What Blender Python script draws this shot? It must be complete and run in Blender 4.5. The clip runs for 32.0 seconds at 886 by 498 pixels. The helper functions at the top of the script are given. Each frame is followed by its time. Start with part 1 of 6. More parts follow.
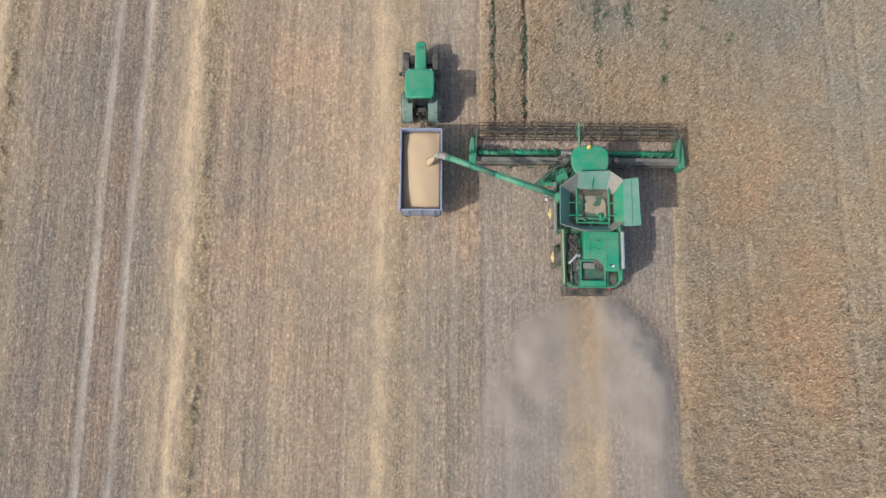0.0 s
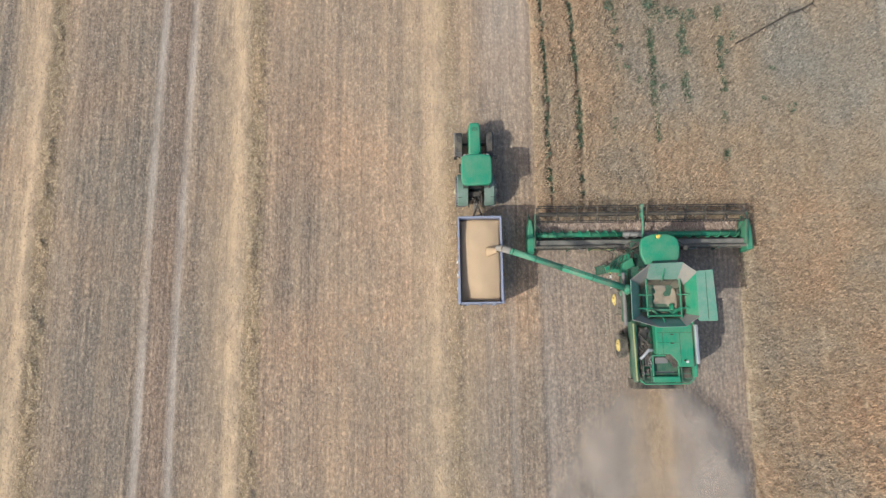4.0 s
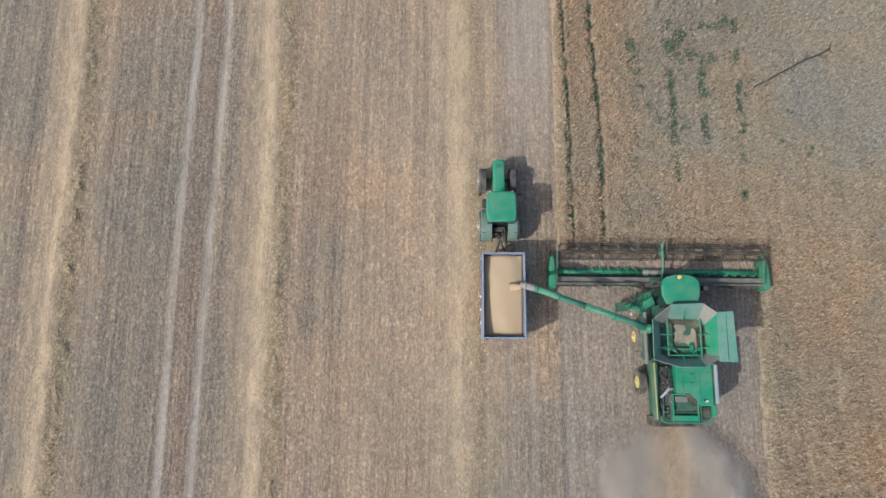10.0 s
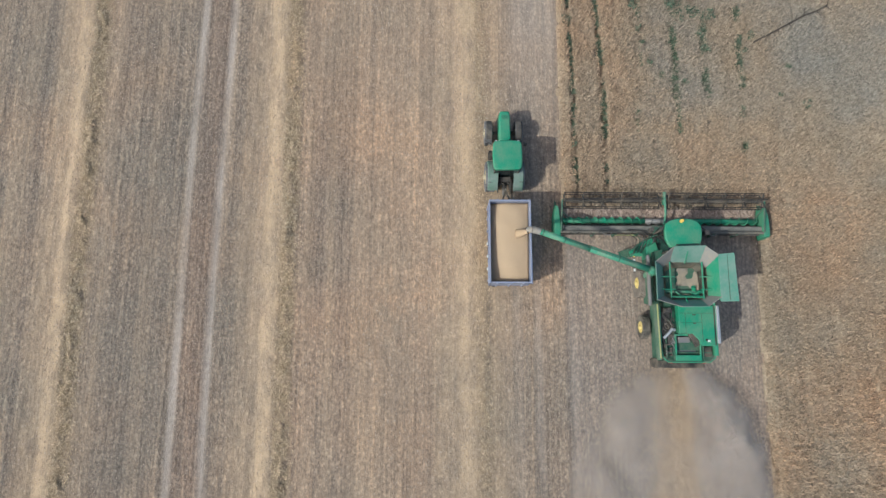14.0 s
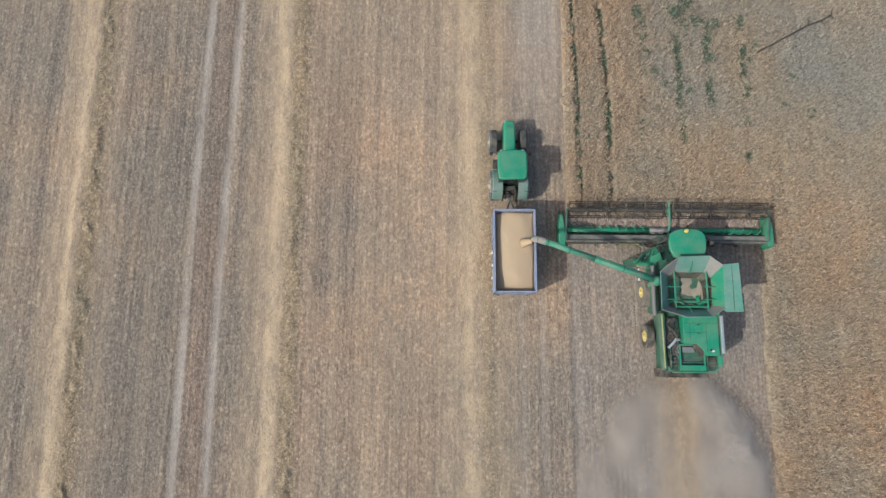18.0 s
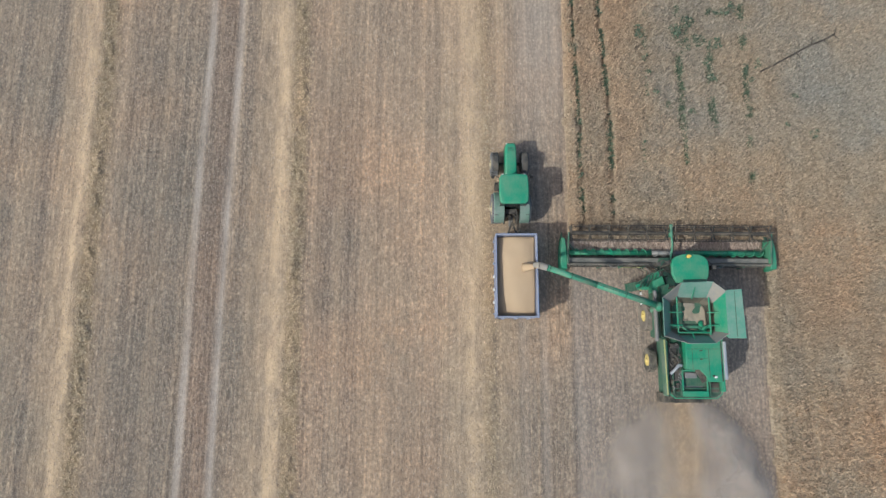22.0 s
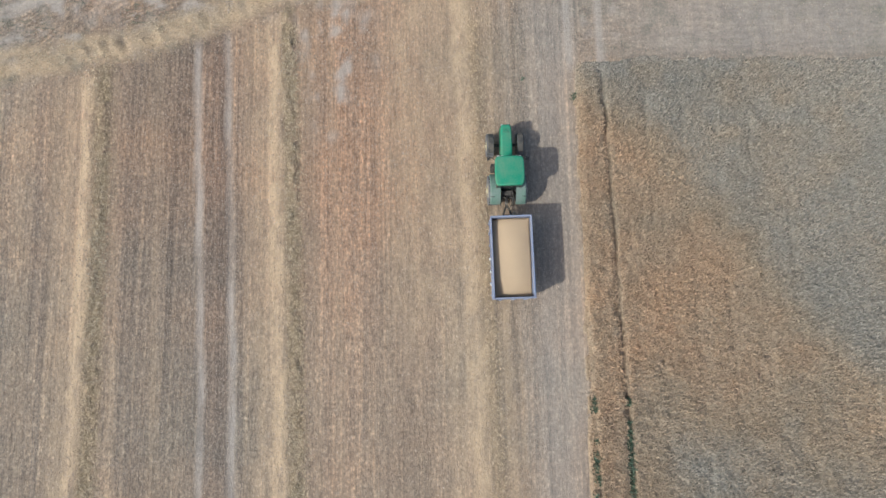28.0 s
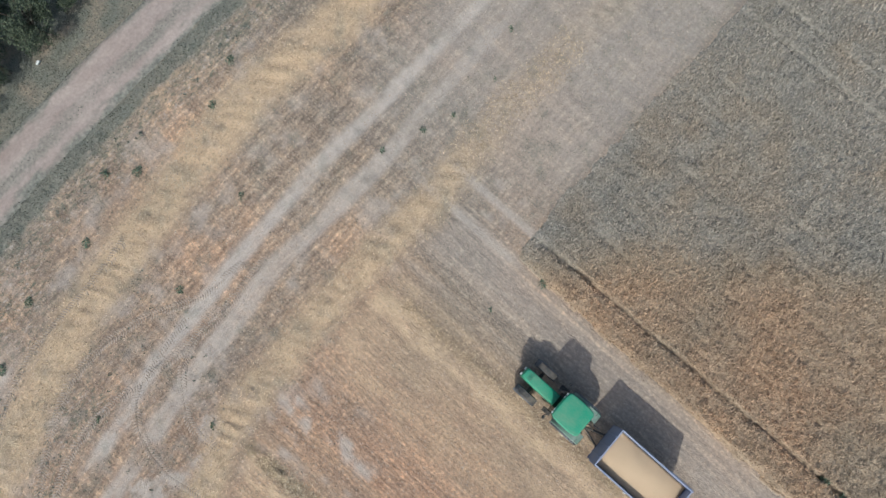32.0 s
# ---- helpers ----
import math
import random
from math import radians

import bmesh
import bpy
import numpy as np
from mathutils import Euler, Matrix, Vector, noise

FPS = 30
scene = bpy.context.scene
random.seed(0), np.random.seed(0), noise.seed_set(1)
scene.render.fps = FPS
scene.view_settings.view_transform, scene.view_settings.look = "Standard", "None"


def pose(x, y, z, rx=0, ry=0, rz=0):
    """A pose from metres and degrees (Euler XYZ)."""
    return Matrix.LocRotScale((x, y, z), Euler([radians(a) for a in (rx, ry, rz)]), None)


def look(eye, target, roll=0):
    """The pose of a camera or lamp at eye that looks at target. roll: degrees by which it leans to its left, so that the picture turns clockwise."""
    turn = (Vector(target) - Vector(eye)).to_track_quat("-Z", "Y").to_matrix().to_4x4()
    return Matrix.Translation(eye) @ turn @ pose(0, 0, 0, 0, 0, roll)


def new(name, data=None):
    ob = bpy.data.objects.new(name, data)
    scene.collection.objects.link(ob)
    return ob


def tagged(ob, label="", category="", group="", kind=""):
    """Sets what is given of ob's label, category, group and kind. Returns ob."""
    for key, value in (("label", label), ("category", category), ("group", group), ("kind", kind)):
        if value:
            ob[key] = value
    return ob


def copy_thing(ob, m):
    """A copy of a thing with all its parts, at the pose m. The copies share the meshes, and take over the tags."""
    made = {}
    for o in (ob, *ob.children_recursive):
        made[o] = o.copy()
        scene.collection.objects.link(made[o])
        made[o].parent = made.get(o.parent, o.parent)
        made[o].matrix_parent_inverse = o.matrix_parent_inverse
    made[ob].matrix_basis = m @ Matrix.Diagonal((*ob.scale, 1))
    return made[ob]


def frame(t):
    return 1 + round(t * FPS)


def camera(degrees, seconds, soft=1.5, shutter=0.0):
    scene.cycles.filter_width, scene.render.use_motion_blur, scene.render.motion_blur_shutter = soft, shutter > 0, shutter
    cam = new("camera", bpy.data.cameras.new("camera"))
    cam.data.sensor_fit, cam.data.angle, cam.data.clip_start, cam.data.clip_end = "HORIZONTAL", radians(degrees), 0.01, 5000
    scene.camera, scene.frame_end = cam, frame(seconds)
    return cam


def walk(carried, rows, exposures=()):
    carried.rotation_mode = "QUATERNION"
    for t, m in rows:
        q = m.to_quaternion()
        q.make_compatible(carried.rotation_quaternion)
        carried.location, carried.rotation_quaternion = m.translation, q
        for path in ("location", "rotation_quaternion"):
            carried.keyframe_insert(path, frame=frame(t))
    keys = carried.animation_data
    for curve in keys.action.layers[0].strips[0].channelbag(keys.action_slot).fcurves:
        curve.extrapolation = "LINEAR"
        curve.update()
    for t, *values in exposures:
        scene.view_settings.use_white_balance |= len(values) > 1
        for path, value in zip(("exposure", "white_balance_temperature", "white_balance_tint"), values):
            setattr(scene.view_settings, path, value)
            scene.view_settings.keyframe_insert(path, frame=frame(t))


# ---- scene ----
cam = camera(75.33, 32.0, soft=1.45)
# path of the flight: seconds, x, y, z, then tilt, lean and turn in degrees
PATH = [
    (0.0, -8.44, -3.18, 37.06, 7.92, 0.04, 0.63),
    (0.5, -8.91, -1.26, 37.01, 8.07, 0.04, 0.53),
    (1.0, -9.35, 0.12, 36.91, 8.25, 0.06, 0.80),
    (1.5, -9.93, 1.20, 36.74, 8.47, 0.11, 0.70),
    (2.0, -10.34, 2.08, 36.72, 8.66, 0.12, 0.76),
    (2.5, -10.71, 2.57, 36.69, 8.67, 0.19, 1.08),
    (4.5, -12.40, 2.30, 36.33, 8.06, 0.49, -0.95),
    (5.0, -12.69, 2.66, 36.40, 7.94, 0.54, -0.21),
    (5.5, -12.60, 2.19, 36.39, 7.88, 0.57, -0.09),
    (6.0, -12.67, 2.03, 36.44, 7.87, 0.57, -0.19),
    (6.5, -13.00, 1.70, 36.68, 8.02, 0.51, -0.03),
    (7.0, -12.92, 1.92, 36.80, 8.19, 0.46, 0.23),
    (7.5, -13.07, 2.62, 36.80, 8.37, 0.39, 0.27),
    (8.0, -13.09, 4.28, 36.70, 8.60, 0.31, 0.36),
    (8.5, -13.47, 6.24, 36.90, 8.85, 0.18, 0.13),
    (9.0, -13.48, 6.25, 37.00, 9.14, 0.12, 0.31),
    (9.5, -13.49, 5.14, 37.09, 9.26, 0.06, 0.28),
    (10.0, -13.60, 3.65, 37.19, 9.37, -0.03, 0.53),
    (10.5, -13.75, 2.24, 37.27, 9.37, -0.11, 0.44),
    (11.0, -13.94, 1.02, 37.31, 9.39, -0.16, 0.42),
    (11.5, -13.97, 0.89, 37.31, 9.35, -0.19, 0.42),
    (12.0, -13.97, 0.72, 37.27, 9.32, -0.22, 0.52),
    (12.5, -14.07, 0.59, 37.37, 9.33, -0.23, 0.50),
    (13.0, -14.13, 0.44, 37.41, 9.37, -0.24, 0.45),
    (13.5, -14.17, 0.36, 37.43, 9.37, -0.24, 0.47),
    (14.0, -14.20, 0.37, 37.41, 9.28, -0.26, 0.33),
    (14.5, -14.29, 0.31, 37.42, 9.26, -0.29, 0.26),
    (16.5, -14.42, 0.43, 37.47, 9.24, -0.34, 0.56),
    (17.0, -14.45, 0.56, 37.47, 9.30, -0.32, 0.50),
    (17.5, -14.48, 0.65, 37.57, 9.36, -0.28, 0.56),
    (18.0, -14.48, 0.85, 37.59, 9.37, -0.24, 0.49),
    (18.5, -14.44, 1.04, 37.57, 9.38, -0.19, 0.45),
    (19.0, -14.45, 1.25, 37.62, 9.35, -0.15, 0.51),
    (19.5, -14.51, 1.49, 37.69, 9.33, -0.13, 0.35),
    (20.0, -14.48, 1.77, 37.70, 9.25, -0.09, 0.33),
    (20.5, -14.50, 2.01, 37.76, 9.18, -0.07, 0.22),
    (21.0, -14.51, 2.21, 37.81, 9.10, -0.04, 0.21),
    (21.5, -14.49, 2.34, 37.79, 9.10, -0.04, 0.41),
    (22.0, -14.49, 2.58, 37.78, 9.05, -0.05, 0.33),
    (22.5, -14.52, 3.11, 37.78, 9.00, -0.07, 0.48),
    (23.0, -14.55, 4.02, 37.79, 8.92, -0.07, 0.44),
    (23.5, -14.66, 5.18, 37.86, 8.89, -0.10, -0.36),
    (24.0, -14.67, 6.57, 37.81, 8.78, -0.09, -0.54),
    (24.5, -14.73, 8.33, 37.86, 8.52, -0.08, -0.45),
    (25.0, -14.90, 10.36, 38.09, 8.20, -0.10, -0.51),
    (25.5, -14.99, 13.56, 38.24, 8.21, -0.15, -0.16),
    (27.5, -15.13, 37.42, 38.16, 7.03, 0.03, -1.27),
    (28.0, -15.22, 42.32, 38.09, 6.77, 0.17, -0.94),
    (28.5, -15.31, 44.72, 38.11, 6.79, 0.11, -0.97),
    (29.0, -15.47, 46.01, 37.95, 6.81, -0.04, -1.02),
    (29.5, -15.59, 46.90, 37.74, 6.98, -0.13, -0.96),
    (30.0, -15.69, 47.90, 37.55, 7.07, -0.17, -0.95),
    (30.5, -15.74, 51.21, 37.38, 7.15, -0.17, -0.92),
    (31.0, -14.99, 55.17, 37.26, 6.96, -0.03, -16.08),
    (31.5, -13.88, 57.51, 36.99, 6.95, -0.09, -36.89),
    (32.0, -12.11, 60.47, 36.63, 7.03, -0.12, -47.43),
]
EXPOSURES = [(0, -0.03, 6250, 5), (4, -0.02, 6400, 5), (7, -0.15, 6250, 4), (9, -0.17, 6000, 3), (13, -0.2, 6030, 3), (20, -0.21, 6050, 3), (26, -0.25, 6070, 3), (28, -0.16, 6000, 3), (30, -0.22, 5970, 3), (32, -0.16, 5950, 3)]
walk(cam, [(t, pose(x, y, z, rx, ry, rz)) for t, x, y, z, rx, ry, rz in PATH], EXPOSURES)

# ---- world and sun: clear midday, light thin haze ----
world = bpy.data.worlds.new("sky")
scene.world = world
world.use_nodes = True
wn = world.node_tree.nodes
sky = wn.new("ShaderNodeTexSky")
sky.sky_type = "NISHITA"
sky.sun_disc = False
sky.sun_elevation = radians(44.8)
sky.sun_rotation = radians(242.5)
sky.dust_density = 3.0
world.node_tree.links.new(sky.outputs[0], wn["Background"].inputs[0])
wn["Background"].inputs[1].default_value = 0.148
sun = new("sun", bpy.data.lights.new("sun", "SUN"))
sun.data.energy = 2.78
sun.data.angle = radians(0.6)
sun.data.color = (1.0, 0.965, 0.91)
sun.matrix_world = look((-63.0, -32.5, 70.5), (0, 0, 0))

# ---- materials ----
def node_mat(name, rough=0.8, metal=0.0):
    m = bpy.data.materials.new(name)
    m.use_nodes = True
    b = m.node_tree.nodes["Principled BSDF"]
    b.inputs["Roughness"].default_value = rough
    b.inputs["Metallic"].default_value = metal
    return m, m.node_tree.nodes, m.node_tree.links, b


def noise_node(n, l, coord, scale, detail=4, stretch=(1, 1, 1), rough=0.55):
    mp = n.new("ShaderNodeMapping")
    mp.inputs["Scale"].default_value = stretch
    l.new(coord, mp.inputs[0])
    t = n.new("ShaderNodeTexNoise")
    t.inputs["Scale"].default_value = scale
    t.inputs["Detail"].default_value = detail
    t.inputs["Roughness"].default_value = rough
    l.new(mp.outputs[0], t.inputs["Vector"])
    return t.outputs["Fac"]


def ramp(n, l, fac, stops):
    r = n.new("ShaderNodeValToRGB")
    e = r.color_ramp.elements
    e[0].position, e[0].color = stops[0][0], (*stops[0][1], 1)
    e[1].position, e[1].color = stops[-1][0], (*stops[-1][1], 1)
    for p, c in stops[1:-1]:
        e.new(p).color = (*c, 1)
    l.new(fac, r.inputs[0])
    return r.outputs[0]


def mix(n, l, fac, a, b, kind="MIX"):
    x = n.new("ShaderNodeMixRGB")
    x.blend_type = kind
    for sock, v in zip(x.inputs, (fac, a, b)):
        if isinstance(v, (int, float)):
            sock.default_value = v
        elif isinstance(v, tuple):
            sock.default_value = (*v, 1)
        else:
            l.new(v, sock)
    return x.outputs[0]


def mult(n, l, a, b):
    x = n.new("ShaderNodeMath")
    x.operation = "MULTIPLY"
    for sock, v in zip(x.inputs, (a, b)):
        if isinstance(v, (int, float)):
            sock.default_value = v
        else:
            l.new(v, sock)
    return x.outputs[0]


def bump(n, l, b, height, strength=0.4, distance=0.05):
    k = n.new("ShaderNodeBump")
    k.inputs["Strength"].default_value = strength
    k.inputs["Distance"].default_value = distance
    l.new(height, k.inputs["Height"])
    l.new(k.outputs[0], b.inputs["Normal"])


def paint(name, colour, rough=0.4, dust=0.35, metal=0.0, dust_colour=(0.42, 0.34, 0.25)):
    """Painted or bare sheet metal with field dust lying on it and fine scratches."""
    m, n, l, b = node_mat(name, rough, metal)
    co = n.new("ShaderNodeTexCoord").outputs["Object"]
    big = noise_node(n, l, co, 1.3, 5)
    fine = noise_node(n, l, co, 14, 4, (1, 0.4, 1))
    d = ramp(n, l, big, [(0.38, (0, 0, 0)), (0.75, (dust, dust, dust))])
    d2 = ramp(n, l, fine, [(0.45, (0, 0, 0)), (0.8, (dust * 0.6,) * 3)])
    a = mix(n, l, d, colour, dust_colour)
    a = mix(n, l, d2, a, dust_colour)
    l.new(a, b.inputs["Base Color"])
    l.new(ramp(n, l, big, [(0.3, (rough,) * 3), (0.8, (min(1, rough + 0.35),) * 3)]), b.inputs["Roughness"])
    return m


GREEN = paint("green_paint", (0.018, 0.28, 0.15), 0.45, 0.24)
GREEN_DULL = paint("dusty_green_paint", (0.04, 0.265, 0.16), 0.5, 0.42)
TANK = paint("dust_caked_tank_steel", (0.16, 0.17, 0.14), 0.8, 0.8)
APRON = paint("worn_dark_apron", (0.10, 0.10, 0.085), 0.7, 0.45)
REEL = paint("dark_reel_paint", (0.02, 0.02, 0.021), 0.6, 0.15)
SHEET = paint("dusty_brown_sheet", (0.15, 0.145, 0.125), 0.8, 0.75, 0.0, (0.32, 0.29, 0.25))
GREEN_SHEER = paint("weathered_green_sheet", (0.12, 0.285, 0.21), 0.5, 0.6, 0.0, (0.36, 0.36, 0.33))
FLAP = paint("faded_green_flap", (0.075, 0.24, 0.17), 0.5, 0.45, 0.0, (0.30, 0.31, 0.28))
GUARD = paint("dust_covered_guard", (0.13, 0.23, 0.17), 0.7, 0.7, 0.0, (0.30, 0.31, 0.29))
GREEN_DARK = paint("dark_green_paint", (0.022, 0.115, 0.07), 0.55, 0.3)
SIDE = paint("olive_green_side", (0.075, 0.16, 0.10), 0.6, 0.6, 0.0, (0.24, 0.25, 0.20))
OLIVE = paint("olive_yellow_stripe", (0.42, 0.44, 0.17), 0.5, 0.35)
YELLOW = paint("yellow_rim_paint", (0.72, 0.56, 0.18), 0.45, 0.35)
RIM_DUSTY = paint("dusty_rim_paint", (0.46, 0.40, 0.25), 0.6, 0.7)
TYRE_GREY = paint("grey_dusty_tyre", (0.10, 0.10, 0.105), 0.9, 0.7, 0.0, (0.30, 0.285, 0.275))
BLUE = paint("blue_trailer_paint", (0.25, 0.285, 0.40), 0.5, 0.55, 0.0, (0.41, 0.39, 0.40))
BLUE_IN = paint("worn_blue_inside", (0.12, 0.15, 0.27), 0.6, 0.4)
GREY = paint("grey_rubber_flap", (0.27, 0.255, 0.235), 0.8, 0.6)
STEEL = paint("dull_steel", (0.25, 0.25, 0.25), 0.5, 0.4, 0.4)
LIGHT_STEEL = paint("bright_steel", (0.55, 0.56, 0.57), 0.35, 0.2, 0.5)
DARK = paint("dark_machine_grey", (0.035, 0.036, 0.038), 0.6, 0.35)
BLACK = paint("black_rubber", (0.022, 0.022, 0.023), 0.85, 0.45)
TYRE = paint("dusty_tyre_rubber", (0.06, 0.057, 0.052), 0.9, 0.75, 0.0, (0.33, 0.28, 0.22))
WHITE = paint("white_plastic", (0.75, 0.75, 0.72), 0.5, 0.2)
RED = paint("red_plastic", (0.5, 0.03, 0.03), 0.4, 0.1)
AMBER = paint("amber_lamp", (0.9, 0.62, 0.14), 0.25, 0.0)

TYRE_EARTH = paint("earth_caked_tyre", (0.17, 0.145, 0.12), 0.95, 0.85, 0.0, (0.36, 0.30, 0.24))
GLASS, gn, gl, gb = node_mat("tinted_glass", 0.08)
gb.inputs["Base Color"].default_value = (0.02, 0.03, 0.03, 1)
gb.inputs["IOR"].default_value = 1.5

DUSTY_GRAIN = paint("dusty_leftover_grain", (0.40, 0.32, 0.23), 0.9, 0.9, 0.0, (0.25, 0.23, 0.205))
GRAIN, n, l, b = node_mat("loose_grain", 0.75)
co = n.new("ShaderNodeTexCoord").outputs["Object"]
f1 = noise_node(n, l, co, 60, 3)
f2 = noise_node(n, l, co, 1.6, 4)
c1 = ramp(n, l, f1, [(0.3, (0.41, 0.275, 0.16)), (0.7, (0.66, 0.485, 0.31))])
l.new(mix(n, l, mult(n, l, f2, 0.5), c1, (0.62, 0.44, 0.27)), b.inputs["Base Color"])
bump(n, l, b, f1, 0.5, 0.02)


def blades(name, low, mid, high, rough=0.8, sun_warmth=False):
    """Straw, stalks or leaves: each blade has its own tone."""
    m, n, l, b = node_mat(name, rough)
    g = n.new("ShaderNodeNewGeometry")
    a = ramp(n, l, g.outputs["Random Per Island"], [(0.0, low), (0.5, mid), (1.0, high)])
    big = noise_node(n, l, g.outputs["Position"], 0.09, 5)
    a = mix(n, l, 1.0, a, ramp(n, l, big, [(0.3, (0.80, 0.82, 0.84)), (0.7, (1.12, 1.02, 0.94))]), "MULTIPLY")
    clump = noise_node(n, l, g.outputs["Position"], 5.0, 2, (1, 1, 0.3), 0.6)
    a = mix(n, l, 1.0, a, ramp(n, l, clump, [(0.34, (0.84, 0.83, 0.82)), (0.5, (1, 1, 1)), (0.66, (1.16, 1.15, 1.13))]), "MULTIPLY")
    if sun_warmth:
        a = mix(n, l, 1.0, a, sun_tint(n, l), "MULTIPLY")
    l.new(a, b.inputs["Base Color"])
    return m


def sun_tint(n, l):
    """Greyer parts of the crop against warmer ones: sun backscatter put into the colour."""
    a = n.new("ShaderNodeAttribute")
    a.attribute_name = "ripe"
    return ramp(n, l, a.outputs["Fac"], [(0.0, (0.84, 0.975, 1.15)), (0.5, (0.99, 1.0, 1.0)), (1.0, (1.11, 0.99, 0.90))])


CROP = blades("ripe_crop", (0.26, 0.20, 0.137), (0.49, 0.383, 0.27), (0.66, 0.53, 0.383), 0.8, True)
CUT_CROP = blades("cut_stalks", (0.24, 0.18, 0.145), (0.43, 0.335, 0.275), (0.62, 0.50, 0.41))
STRAW = blades("dry_straw", (0.32, 0.24, 0.15), (0.54, 0.42, 0.275), (0.76, 0.62, 0.42))
STUB = blades("cut_stubble", (0.28, 0.215, 0.165), (0.45, 0.357, 0.275), (0.64, 0.535, 0.425))
WEED = blades("weed_leaf", (0.055, 0.088, 0.055), (0.11, 0.165, 0.105), (0.22, 0.28, 0.19))
VERGE_WEED = blades("verge_weed", (0.07, 0.085, 0.065), (0.15, 0.165, 0.13), (0.34, 0.34, 0.29))
LEAF = blades("hedge_leaf", (0.02, 0.032, 0.02), (0.05, 0.072, 0.042), (0.125, 0.155, 0.095))
DRYGRASS = blades("dry_grass", (0.14, 0.14, 0.105), (0.26, 0.245, 0.19), (0.46, 0.40, 0.30))
BARK, n, l, b = node_mat("bark", 0.9)
l.new(ramp(n, l, noise_node(n, l, n.new("ShaderNodeTexCoord").outputs["Object"], 9, 5, (1, 1, 0.2)), [(0.3, (0.05, 0.04, 0.03)), (0.7, (0.16, 0.13, 0.10))]), b.inputs["Base Color"])

# ground: soil and short stubble in drill rows, with masks for straw, bare soil and weeds
GROUND, n, l, b = node_mat("stubble_field", 0.95)
pos = n.new("ShaderNodeNewGeometry").outputs["Position"]
rows_f = noise_node(n, l, pos, 1.0, 5, (5.2, 1.3, 1), 0.65)
fine_f = noise_node(n, l, pos, 8.0, 5, (1.2, 0.75, 1), 0.85)
broad_f = noise_node(n, l, pos, 1.0, 4, (0.16, 0.02, 1))
patch_f = noise_node(n, l, pos, 0.12, 5)
lines_f = noise_node(n, l, pos, 1.0, 3, (2.1, 0.045, 1), 0.6)
across_a = n.new("ShaderNodeAttribute")
across_a.attribute_name = "across"
apart = n.new("ShaderNodeSeparateXYZ")
l.new(pos, apart.inputs[0])
along = n.new("ShaderNodeCombineXYZ")
l.new(apart.outputs["X"], along.inputs["X"])
l.new(across_a.outputs["Fac"], along.inputs["Y"])
along = along.outputs[0]
cross_f = noise_node(n, l, along, 1.0, 5, (0.9, 3.6, 1), 0.65)
wheel_f = noise_node(n, l, along, 1.0, 3, (0.06, 1.5, 1), 0.6)
head_a = n.new("ShaderNodeAttribute")
head_a.attribute_name = "headland"
rows_f = mix(n, l, head_a.outputs["Fac"], rows_f, cross_f)
c = ramp(n, l, rows_f, [(0.28, (0.23, 0.172, 0.13)), (0.5, (0.36, 0.275, 0.206)), (0.74, (0.51, 0.40, 0.297))])
c = mix(n, l, 0.5, c, ramp(n, l, fine_f, [(0.28, (0.45, 0.45, 0.45)), (0.5, (1.0, 1.0, 1.0)), (0.72, (1.6, 1.56, 1.48))]), "MULTIPLY")
c = mix(n, l, 1.0, c, ramp(n, l, broad_f, [(0.32, (0.84, 0.85, 0.86)), (0.5, (1.0, 0.98, 0.96)), (0.7, (1.14, 1.06, 1.0))]), "MULTIPLY")
c = mix(n, l, 1.0, c, ramp(n, l, lines_f, [(0.3, (0.82, 0.82, 0.83)), (0.5, (1.0, 1.0, 1.0)), (0.7, (1.24, 1.2, 1.14))]), "MULTIPLY")
c = mix(n, l, 1.0, c, ramp(n, l, patch_f, [(0.33, (0.82, 0.88, 0.91)), (0.5, (0.98, 0.98, 0.97)), (0.67, (1.12, 1.04, 0.96))]), "MULTIPLY")


def mask(name):
    a = n.new("ShaderNodeAttribute")
    a.attribute_name = name
    return a.outputs["Fac"]


c = mix(n, l, mask("grey"), c, mix(n, l, 1.0, c, (0.77, 0.807, 0.84), "MULTIPLY"))
drill_f = noise_node(n, l, pos, 1.0, 3, (4.6, 0.03, 1), 0.65)
drill_c = mix(n, l, 1.0, c, ramp(n, l, drill_f, [(0.34, (0.80, 0.80, 0.81)), (0.5, (1, 1, 1)), (0.66, (1.24, 1.21, 1.16))]), "MULTIPLY")
c = mix(n, l, head_a.outputs["Fac"], drill_c, c)
c = mix(n, l, mask("fresh"), c, mix(n, l, 1.0, mix(n, l, 0.35, c, (0.33, 0.27, 0.225)), (0.93, 0.955, 1.0), "MULTIPLY"))
c = mix(n, l, mask("dim"), c, mix(n, l, 1.0, c, (0.93, 0.895, 0.90), "MULTIPLY"))
c = mix(n, l, mask("rosy"), c, mix(n, l, 1.0, c, (1.04, 0.99, 0.96), "MULTIPLY"))
clod_f = noise_node(n, l, pos, 5.2, 2, (1.15, 0.85, 1), 0.6)
c = mix(n, l, 1.0, c, ramp(n, l, clod_f, [(0.34, (0.76, 0.76, 0.77)), (0.47, (0.94, 0.94, 0.945)), (0.56, (1.06, 1.05, 1.04)), (0.63, (1.36, 1.34, 1.29))]), "MULTIPLY")
c = mix(n, l, 1.0, c, (0.985, 0.995, 1.0), "MULTIPLY")
clump_f = noise_node(n, l, along, 1.9, 4, (0.8, 1.5, 1), 0.7)
